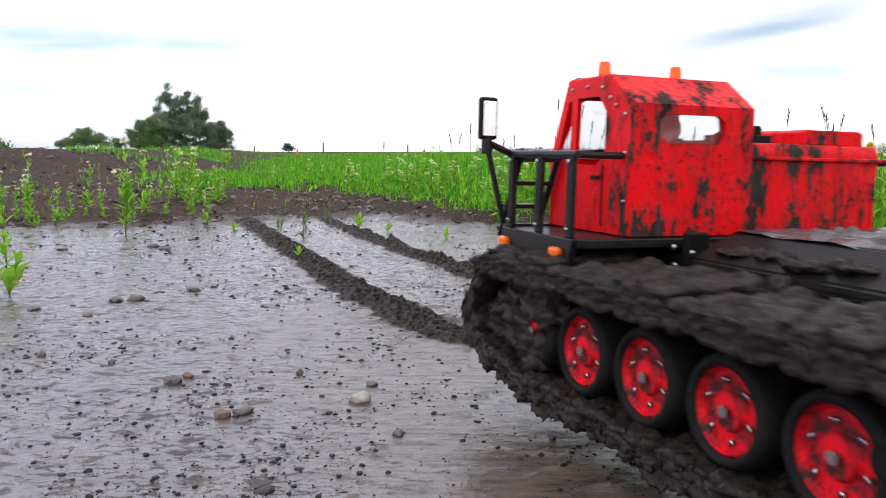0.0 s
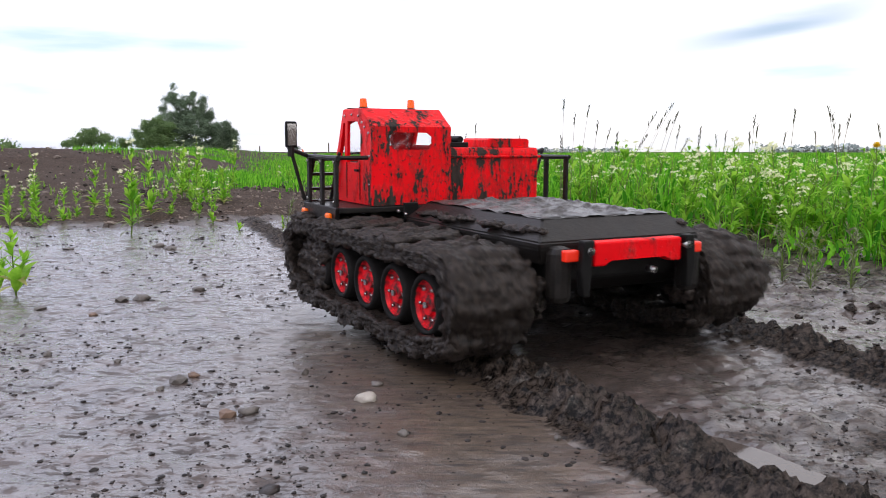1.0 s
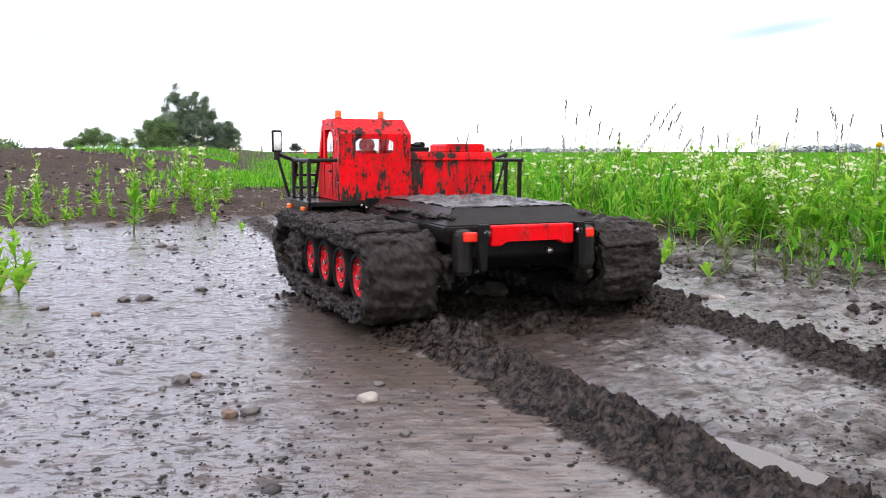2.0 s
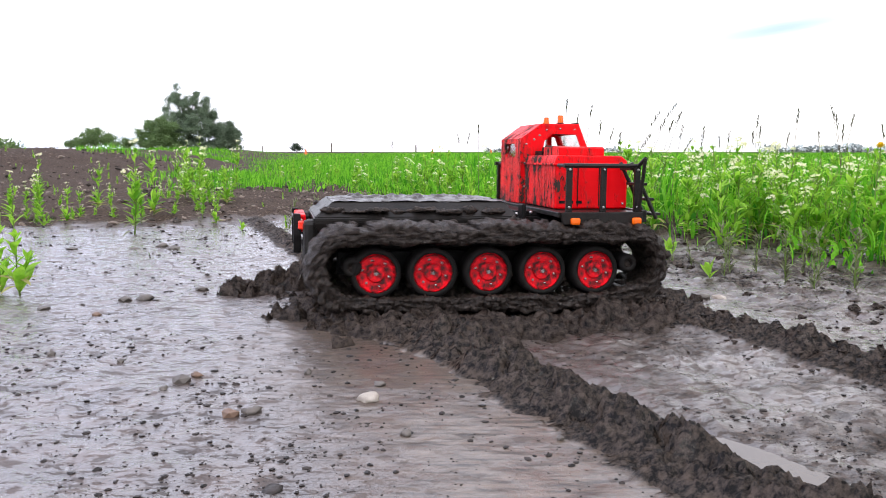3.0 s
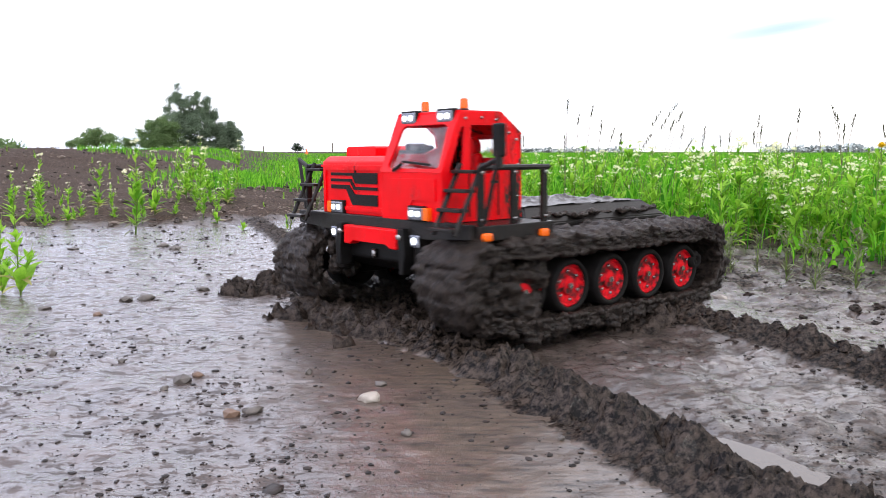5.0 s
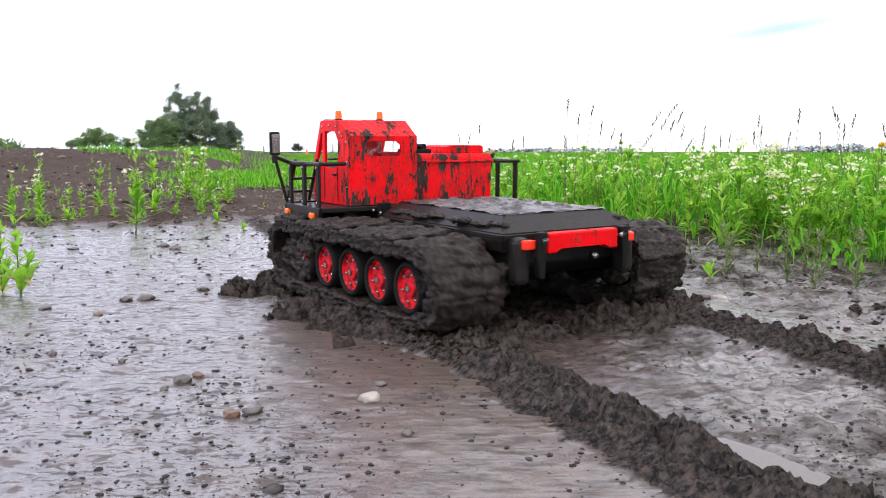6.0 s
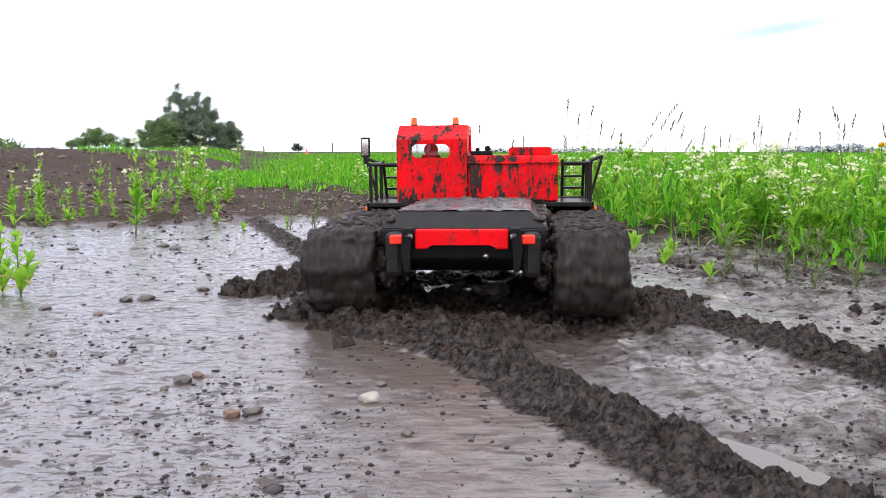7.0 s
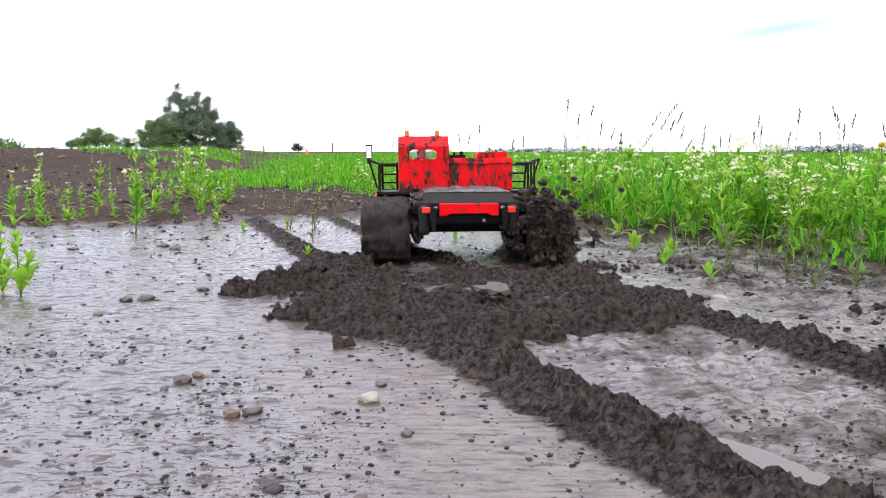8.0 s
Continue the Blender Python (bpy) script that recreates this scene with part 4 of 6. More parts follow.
def link_mesh(k):
    """A belt link buried in clods of mud: x along the belt, z outwards."""
    bm = bmesh.new()
    bmesh.ops.create_cube(bm, size=1.0)
    bmesh.ops.subdivide_edges(bm, edges=bm.edges[:], cuts=16, use_grid_fill=True)
    for v in bm.verts:
        v.co = Vector((v.co.x * 0.038, v.co.y * 0.084, v.co.z * (0.016 + 0.0016 * ((k * 2) % 5 - 2)) + 0.0065 + 0.0006 * ((k * 2) % 5 - 2)))
        if abs(v.co.y) > 0.037:
            v.co.z -= 0.002
    # cleat
    for v in bm.verts:
        if v.co.z > 0.0125:
            v.co.z += 0.005 * max(0.0, 1 - abs(v.co.x) / 0.011)
    bm.normal_update()
    lumpy(bm, bm.verts, 0.0055, 60, 3.7 * k)
    bm.normal_update()
    creased(bm.verts, 0.0060, 105, 1.3 * k)
    bm.normal_update()
    creased(bm.verts, 0.0042, 240, 2.1 * k)
    bm.normal_update()
    creased(bm.verts, 0.0028, 480, 0.9 * k)
    me = bpy.data.meshes.new("track_link")
    bm.to_mesh(me)
    bm.free()
    me.materials.append(M_MUD)
    for f in me.polygons:
        f.use_smooth = True
    LINK_MESHES.append(me)
    return me


build_body()
build_cab()
build_hood()
build_rails()
build_bumpers()
build_running_gear()
build_cakes()


# ---------------- churned mud, crumbs and stones ----------------
class Sheet:
    """Collects faces for one mesh."""

    def __init__(self):
        self.v, self.f = [], []

    def strip(self, centre, across):
        """A ribbon: centre line points and half-width vectors."""
        b = len(self.v)
        for c, a in zip(centre, across):
            self.v += [c - a, c + a]
        for i in range(len(centre) - 1):
            k = b + 2 * i
            self.f.append((k, k + 1, k + 3, k + 2))

    def tube(self, pts, radii, sides=5):
        b = len(self.v)
        for p, r in zip(pts, radii):
            for k in range(sides):
                a = 6.283 * k / sides
                self.v.append(p + Vector((r * math.cos(a), r * math.sin(a), 0)))
        for i in range(len(pts) - 1):
            for k in range(sides):
                self.f.append((b + i * sides + k, b + i * sides + (k + 1) % sides, b + (i + 1) * sides + (k + 1) % sides, b + (i + 1) * sides + k))

    def leaf(self, root, way, length, width, droop, rng):
        """A lance-shaped leaf folded along its midrib, arching over."""
        way = Vector(way).normalized()
        side = way.cross(Vector((0, 0, 1)))
        side = side.normalized() if side.length > 1e-3 else Vector((1, 0, 0))
        p, d, b = Vector(root), way.copy(), len(self.v)
        shape = (0.25, 0.75, 1.0, 0.72, 0.08)
        for i, w in enumerate(shape):
            up = side.cross(d).normalized()
            h = side * (w * width / 2)
            lift = up * (w * width * 0.16)
            self.v += [p - h + lift, p.copy(), p + h + lift]
            p = p + d * (length / 4)
            d = (d + Vector((0, 0, -droop))).normalized()
        for i in range(len(shape) - 1):
            k = b + 3 * i
            self.f += [(k, k + 1, k + 4, k + 3), (k + 1, k + 2, k + 5, k + 4)]

    def dot(self, c, r, rng):
        """A small four-petalled flower."""
        a0, tilt = rng.random() * 6.28, Vector((rng.uniform(-1.6, 1.6), rng.uniform(-1.6, 1.6), 1)).normalized()
        u = tilt.orthogonal().normalized()
        w = tilt.cross(u)
        for k in range(4):
            a = a0 + 1.571 * k
            d, e = u * math.cos(a) + w * math.sin(a), u * math.cos(a + 1.57) + w * math.sin(a + 1.57)
            b = len(self.v)
            self.v += [c + tilt * r * 0.1, c + d * r * 0.6 + e * r * 0.45 + tilt * r * 0.3, c + d * r * 1.1 + tilt * r * 0.4, c + d * r * 0.6 - e * r * 0.45 + tilt * r * 0.3]
            self.f.append((b, b + 1, b + 2, b + 3))

    def mesh(self, name, material, shade=True):
        return mesh_of(name, [v[:] for v in self.v], self.f, material, shade)


ICO = bmesh.new()
bmesh.ops.create_icosphere(ICO, subdivisions=2, radius=1.0)
ICO2 = (np.array([v.co[:] for v in ICO.verts]), np.array([[v.index for v in f.verts] for f in ICO.faces]))
ICO.free()
ICO = bmesh.new()
bmesh.ops.create_icosphere(ICO, subdivisions=1, radius=1.0)
ICO1 = (np.array([v.co[:] for v in ICO.verts]), np.array([[v.index for v in f.verts] for f in ICO.faces]))
ICO.free()


def mesh_of(name, verts, faces, material, shade=False):
    me = bpy.data.meshes.new(name)
    me.from_pydata(np.asarray(verts).tolist(), [], [list(f) for f in faces])
    me.materials.append(material)
    if shade:
        me.polygons.foreach_set("use_smooth", np.ones(len(me.polygons), bool))
    me.update()
    return me


def clod(rng, r, flat=0.7, ico=ICO2, jag=0.28):
    """An uneven lump of earth or stone about the origin."""
    v, f = ico
    k = rng.rand(3) * 40
    n = np.array([1.6 * (math.sqrt(abs(noise.noise(Vector(p * 1.2 + k)))) - 0.45) + 0.9 * (math.sqrt(abs(noise.noise(Vector(p * 2.9 + k)))) - 0.45) for p in v])
    w = v * (1 + jag * n)[:, None] * r * np.array([1 + 0.5 * rng.rand(), 0.8 + 0.5 * rng.rand(), flat])
    a = rng.rand() * 6.28
    c, s = math.cos(a), math.sin(a)
    return np.stack([w[:, 0] * c - w[:, 1] * s, w[:, 0] * s + w[:, 1] * c, w[:, 2]], -1), f


CLODS = [clod(np.random.RandomState(k), 1.0, 0.42 + 0.025 * k, ICO1 if k < 8 else ICO2, 0.75) for k in range(16)]


def scatter(name, spots, material, label, category):
    """Many crumbs as one object: spots of (x, y, z, r)."""
    verts, faces, base = [], [], 0
    rng = np.random.RandomState(9)
    for x, y, z, r in spots:
        v, f = CLODS[rng.randint(8) if r < 0.006 else 8 + rng.randint(8)]
        a = rng.rand() * 6.28
        c, s = math.cos(a), math.sin(a)
        w = np.stack([v[:, 0] * c - v[:, 1] * s, v[:, 0] * s + v[:, 1] * c, v[:, 2]], -1) * r + (x, y, z + 0.12 * r)
        verts.append(w)
        faces.append(f + base)
        base += len(v)
    return tagged(new(name, mesh_of(name, np.concatenate(verts), np.concatenate(faces).tolist(), material, False)), label, category, kind="stuff")


def make_crumbs():
    rng = np.random.RandomState(21)
    n = 17000
    d = np.exp(rng.uniform(math.log(0.43), math.log(2.6), n))
    x = rng.uniform(-0.60, 0.62, n) * d
    r = 0.00052 * (1 - rng.rand(n)) ** -0.55 * np.sqrt(d / 0.7)
    r = np.minimum(r, 0.0030 * np.sqrt(d))
    thick = (2.6 * fbm(x, d, 7.0, 3) + 0.5) * (1 - 0.75 * slick_of(x, d)) > rng.rand(n)
    x, d, r = x[thick], d[thick], r[thick]
    z = surface(x, d)[0]
    scatter("mud_crumbs", list(zip(x, d, z, r)), M_CLOD, "dark crumbs of earth scattered over the wet mud", "mud crumbs")
    spots = []
    for line, count, wide, big in ((NEW_RIGHT, 1700, 0.022, 0.0021), (OLD_LEFT, 900, 0.018, 0.0022), (OLD_RIGHT, 700, 0.016, 0.0022)):
        pts = np.array(line)
        seg = np.hypot(*(pts[1:] - pts[:-1]).T)
        along = np.concatenate([[0], np.cumsum(seg)])
        s = rng.rand(count) * along[-1]
        px, py = np.interp(s, along, pts[:, 0]) + rng.randn(count) * wide, np.interp(s, along, pts[:, 1]) + rng.randn(count) * wide
        rr = np.minimum(big * 0.25 * (1 - rng.rand(count)) ** -0.55, big * 1.3)
        spots += list(zip(px, py, surface(px, py)[0], rr))
    scatter("rut_crumbs", spots, M_CHURN, "dark crumbled mud thrown up along the ruts", "mud crumbs")
    # rough mud before the weeds
    n = 2600
    y = rng.uniform(0.9, 1.95, n)
    x = 0.36 + 0.2 * (1.4 - y) + rng.rand(n) * (0.25 + 0.3 * y)
    r = np.minimum(0.0011 * (1 - rng.rand(n)) ** -0.5, 0.006)
    thick = 2.2 * fbm(x, y, 9.0, 3) + 0.4 > rng.rand(n)
    x, y, r = x[thick], y[thick], r[thick]
    scatter("mud_clots", list(zip(x, y, surface(x, y)[0], r)), M_CHURN, "dark clots of mud before the weeds", "mud crumbs")
    n = 9000
    d = np.exp(rng.uniform(math.log(1.95), math.log(9.0), n))
    x = rng.uniform(-0.62, 0.2, n) * d
    r = 0.0017 * (1 - rng.rand(n)) ** -0.5 * np.sqrt(d / 2)
    dry = surface(x, d)[2] > 0.45
    x, d, r = x[dry], d[dry], r[dry]
    scatter("soil_crumbs", list(zip(x, d, surface(x, d)[0], np.minimum(r, 0.006 * np.sqrt(d)))), M_BROWNSOIL, "brown clods of dry soil on the bare ground", "soil crumbs")


M_TAN = grained("tan_stone", (0.06, 0.046, 0.036), (0.17, 0.135, 0.11), 0.6, 90, bump=0.6)
M_BROWNSOIL = grained("brown_soil_clod", (0.035, 0.026, 0.020), (0.24, 0.19, 0.155), 0.9, 30, bump=0.5, island=0.7)


def make_stones():
    rows = [("pebble", -0.062, 0.677, 0.0095, 0.75, M_PALE, "pale rounded pebble half sunk in wet mud"),
            ("stone", -0.169, 0.636, 0.0085, 0.85, M_BROWN, "small angular brown stone in wet mud"),
            ("stone", -0.152, 0.642, 0.0085, 0.55, M_STONE, "low grey stone beside a brown one"),
            ("stone", -0.239, 0.739, 0.0105, 0.6, M_STONE, "grey-brown stone sunk in wet mud"),
            ("stone", -0.228, 0.749, 0.0060, 0.6, M_BROWN, "small brown stone against a larger one"),
            ("stone", -0.126, 0.759, 0.0055, 0.9, M_STONE, "small dark grey stone on mud"),
            ("stone", -0.027, 0.592, 0.0055, 0.7, M_STONE, "small dark grey stone on mud"),
            ("stone", -0.361, 1.222, 0.0125, 0.55, M_STONE, "flat grey stone on the mud flat"),
            ("stone", -0.422, 1.155, 0.0135, 0.5, M_STONE, "flat grey stone on the mud flat"),
            ("stone", -0.447, 1.146, 0.0135, 0.45, M_STONE, "flat grey stone on the mud flat"),
            ("pebble", -0.445, 1.044, 0.0062, 0.7, M_BROWN, "orange-brown pebble on wet mud"),
            ("stone", -0.404, 0.833, 0.0050, 0.9, M_STONE, "small dark grey stone on mud"),
            ("stone", -0.245, 0.706, 0.0042, 0.9, M_STONE, "small dark grey stone on mud"),
            ("stone", -0.320, 0.803, 0.0042, 0.9, M_STONE, "small dark grey stone on mud"),
            ("stone", -0.056, 0.722, 0.0070, 0.5, M_STONE, "small dark grey stone on mud"),
            ("stone", 0.086, 0.580, 0.0045, 0.8, M_STONE, "small dark grey stone on mud"),
            ("stone", -0.106, 0.494, 0.0090, 0.18, M_CLOD, "flat dark stone close to the camera"),
            ("stone", 0.394, 1.155, 0.0130, 0.6, M_PALE, "pale stone beside the rut"),
            ("stone", 0.372, 1.160, 0.0120, 0.6, M_STONE, "grey stone beside a pale one"),
            ("stone", -0.581, 1.776, 0.0150, 0.55, M_STONE, "dark stone at the edge of the soil"),
            ("stone", -0.624, 1.830, 0.0130, 0.55, M_STONE, "dark stone at the edge of the soil"),
            ("stone", -0.792, 1.755, 0.0130, 0.45, M_STONE, "flat dark stone at the edge of the soil"),
            ("stone", -0.667, 1.776, 0.0110, 0.45, M_STONE, "flat dark stone at the edge of the soil"),
            ("stone", -0.525, 1.071, 0.0100, 0.45, M_STONE, "flat grey stone on the mud flat")]
    for k, (name, x, y, r, flat, material, label) in enumerate(rows):
        v, f = clod(np.random.RandomState(50 + k), r * 0.78, flat, ICO1 if k % 2 else ICO2, 0.5)
        ob = new(name, mesh_of(name, v, f.tolist(), material, k % 2 == 0))
        ob.location = (x, y, height(x, y) + r * flat * 0.25)
        tagged(ob, label, name, group="stones on the mud")


def heap_mesh(seed, rx, ry, h):
    """A pushed-up heap: an uneven, clotted dome."""
    n = int(2.6 * max(rx, ry) / 0.0021)

    def top(gx, gy):
        rad = np.hypot(gx, gy) * (1 + 1.3 * fbm(gx + seed, gy, 1.9, 4))
        x, y = gx * rx, gy * ry
        dome = np.clip(1 - rad ** 2, -1, 1)
        dome = np.where(dome > 0, np.sqrt(np.abs(dome)), dome)
        return 1.15 * h * dome * np.clip(0.5 + 1.3 * fbm(x + seed, y, 30.0, 3), 0.2, 1.2) + (0.40 * h + 0.0065) * clotted(x + seed, y) * np.clip(dome + 0.3, 0, 1) - 0.002 + 0.02 * np.minimum(dome, 0), dome
    g = np.linspace(-1.3, 1.3, n)
    gx, gy = np.meshgrid(g, g)
    z = top(gx, gy)[0]
    x, y = gx * rx, gy * ry
    shift = 0.013 * np.stack([fbm(x + 3 + seed, y, 70.0, 3), fbm(x + 9 + seed, y, 70.0, 3)])
    verts = [np.stack([x + shift[0], y + shift[1], z], -1).reshape(-1, 3)]
    i = np.arange((n - 1) * n).reshape(n - 1, n)[:, :-1].ravel()
    faces = np.stack([i, i + 1, i + n + 1, i + n], -1).tolist()
    return mesh_of("mud_ridge", np.concatenate(verts), faces, M_CHURN, True)


def make_heaps():
    """Mud that the turning tracks push up and aside; each heap travels from under the tracks to where it stays."""
    rows = [(-0.285, 1.215, 0.045, 0.042, 0.036, 1.75, 2.65, (0.09, -0.02)),
            (-0.225, 1.255, 0.055, 0.045, 0.040, 1.75, 2.65, (0.09, -0.02)),
            (-0.165, 1.035, 0.055, 0.040, 0.034, 1.75, 2.6, (0.08, 0.05)),
            (-0.085, 0.985, 0.090, 0.050, 0.020, 1.75, 2.5, (0.05, 0.06)),
            (0.010, 0.930, 0.100, 0.055, 0.020, 1.75, 2.5, (0.03, 0.06)),
            (0.120, 0.985, 0.100, 0.060, 0.016, 1.2, 1.7, (0.0, 0.04)),
            (0.235, 1.015, 0.090, 0.055, 0.026, 1.75, 2.6, (-0.05, 0.04)),
            (0.260, 1.130, 0.090, 0.070, 0.026, 1.2, 1.7, (-0.04, 0.0)),
            (0.060, 1.140, 0.130, 0.090, 0.014, 1.0, 1.5, (0.0, 0.0)),
            (-0.110, 1.140, 0.100, 0.080, 0.020, 1.0, 1.5, (0.03, 0.0)),
            (-0.130, 1.330, 0.090, 0.080, 0.022, 1.0, 1.6, (0.04, -0.02)),
            (-0.190, 1.440, 0.060, 0.050, 0.018, 1.2, 1.7, (0.04, -0.02)),
            (0.050, 1.340, 0.110, 0.080, 0.016, 1.0, 1.6, (0.0, -0.02)),
            (0.200, 1.310, 0.090, 0.080, 0.024, 1.0, 1.6, (-0.03, 0.0))]
    for k, (x, y, rx, ry, h, t0, t1, (dx, dy)) in enumerate(rows):
        ob = new("mud_ridge", heap_mesh(k + 3, rx, ry, h))
        tagged(ob, "dark wet mud pushed up in a crumbly ridge", "mud ridge", group="ridges where the tracks turn")
        z = height(x, y) - 0.002
        MOVING.append((ob, [(0.0, pose(x + dx, y + dy, z - 0.09)), (t0, pose(x + dx, y + dy, z - 0.06)),
                            ((t0 + t1) / 2, pose(x + dx * 0.5, y + dy * 0.5, z - 0.02)), (t1, pose(x, y, z)), (8.0, pose(x, y, z))]))
    # the flat stone that the tracks have uncovered
    for x, y, r, flat, mat_, turn in ((0.076, 1.125, 0.019, 0.5, M_TAN, 20), (0.056, 1.135, 0.013, 0.6, M_STONE, 70)):
        v, f = clod(np.random.RandomState(77 + turn), r, flat, ICO1, 0.6)
        ob = tagged(new("stone", mesh_of("stone", v, f.tolist(), mat_, False)), "broad tan stone lying in the churned mud", "stone", group="stones on the mud")
        MOVING.append((ob, [(0.0, pose(x, y, -0.05, 0, 0, turn)), (1.0, pose(x, y, -0.04, 0, 0, turn)), (1.6, pose(x, y, 0.018, 8, 0, turn)), (8.0, pose(x, y, 0.018, 8, 0, turn))]))


def make_splash():
    """Clods that the right track flings up as the vehicle pulls away."""
    rng = np.random.RandomState(5)
    for k in range(90):
        v, f = clod(rng, 0.0022 + 0.0075 * rng.rand() ** 3, 0.8, ICO2, 0.6)
        ob = tagged(new("flung_clod", mesh_of("flung_clod", v, f.tolist(), M_MUD, True)), "small dark clod of mud flung up by the track", "mud clod", group="clods flung by the tracks")
        t0 = 7.45 + 0.4 * rng.rand()
        x, y, a, z = drive_at(t0)
        sx, sy, sz = x + 0.160 + 0.028 * rng.randn(), y - 0.17, 0.10
        vx, vy, vz = 0.12 * rng.randn() + 0.1, 0.60 + 0.30 * rng.rand(), 0.5 + 0.9 * rng.rand()
        rows = [(0.0, pose(sx, sy, -0.06)), (max(0.1, t0 - 0.25), pose(sx, sy - 0.05, -0.05)), (t0 - 0.06, pose(sx, sy, 0.04)), (t0, pose(sx, sy, sz))]
        t = t0 + 0.1
        while t < 8.0:
            u = t - t0
            rows.append((t, pose(sx + vx * u, sy + vy * u, max(0.004, sz + vz * u - 4.9 * u * u), 60 * u, 40 * u, 0)))
            t += 0.1
        u = 8.0 - t0
        rows.append((8.0, pose(sx + vx * u, sy + vy * u, max(0.004, sz + vz * u - 4.9 * u * u), 60 * u, 40 * u, 0)))
        MOVING.append((ob, rows))
    # the lumps that cling to the track's rear and lift with it
    for k in range(170):
        v, f = clod(rng, 0.002 + 0.0075 * rng.rand() ** 1.8, 0.9, ICO2, 1.4)
        ob = tagged(new("flung_clod", mesh_of("flung_clod", v, f.tolist(), M_CHURN, False)), "dark lump of mud thrown off behind the track", "mud clod", group="clods flung by the tracks")
        t0 = 7.4 + 0.3 * rng.rand()
        ox, oy, top = 0.160 + 0.036 * rng.randn(), -0.19 + 0.03 * rng.randn(), 0.012 + 0.13 * rng.rand()
        rows = []
        for t in (0.0, t0 - 0.3, t0, t0 + 0.1, t0 + 0.2, 8.0):
            x, y, a, z = drive_at(max(t, t0))
            rise = min(1.0, max(0.0, (t - t0) / (8.0 - t0)))
            rows.append((t, pose(x + ox * (0.94 + 0.06 * rise), y + oy - 0.02 * rise, -0.05 if t < t0 else 0.004 + (top - 0.004) * rise ** 0.6, 50 * rise, 30 * rise, 0)))
        MOVING.append((ob, rows))


def drive_at(t):
    ts = [r[0] for r in DRIVE]
    return [float(np.interp(t, ts, [r[k] for r in DRIVE])) for k in (1, 2, 3, 4)]


def make_puddle():
    """Standing water in the groove of the left rut."""
    pts = [Vector((x, y, -0.0065)) for x, y in LEFT_GROOVE[2:]]
    s = Sheet()
    s.strip(pts, [Vector((w, w * 0.45, 0)) for w in (0.014, 0.016, 0.016, 0.018, 0.022)])
    tagged(new("puddle", s.mesh("puddle", M_WATER)), "thin brown puddle of water in the rut", "water", kind="structure")


M_WATER = grained("muddy_water", (0.07, 0.055, 0.046), (0.10, 0.08, 0.068), 0.05, 20, bump=0.05, rough_var=0.02)
make_crumbs()
make_stones()
make_heaps()
make_splash()
make_puddle()


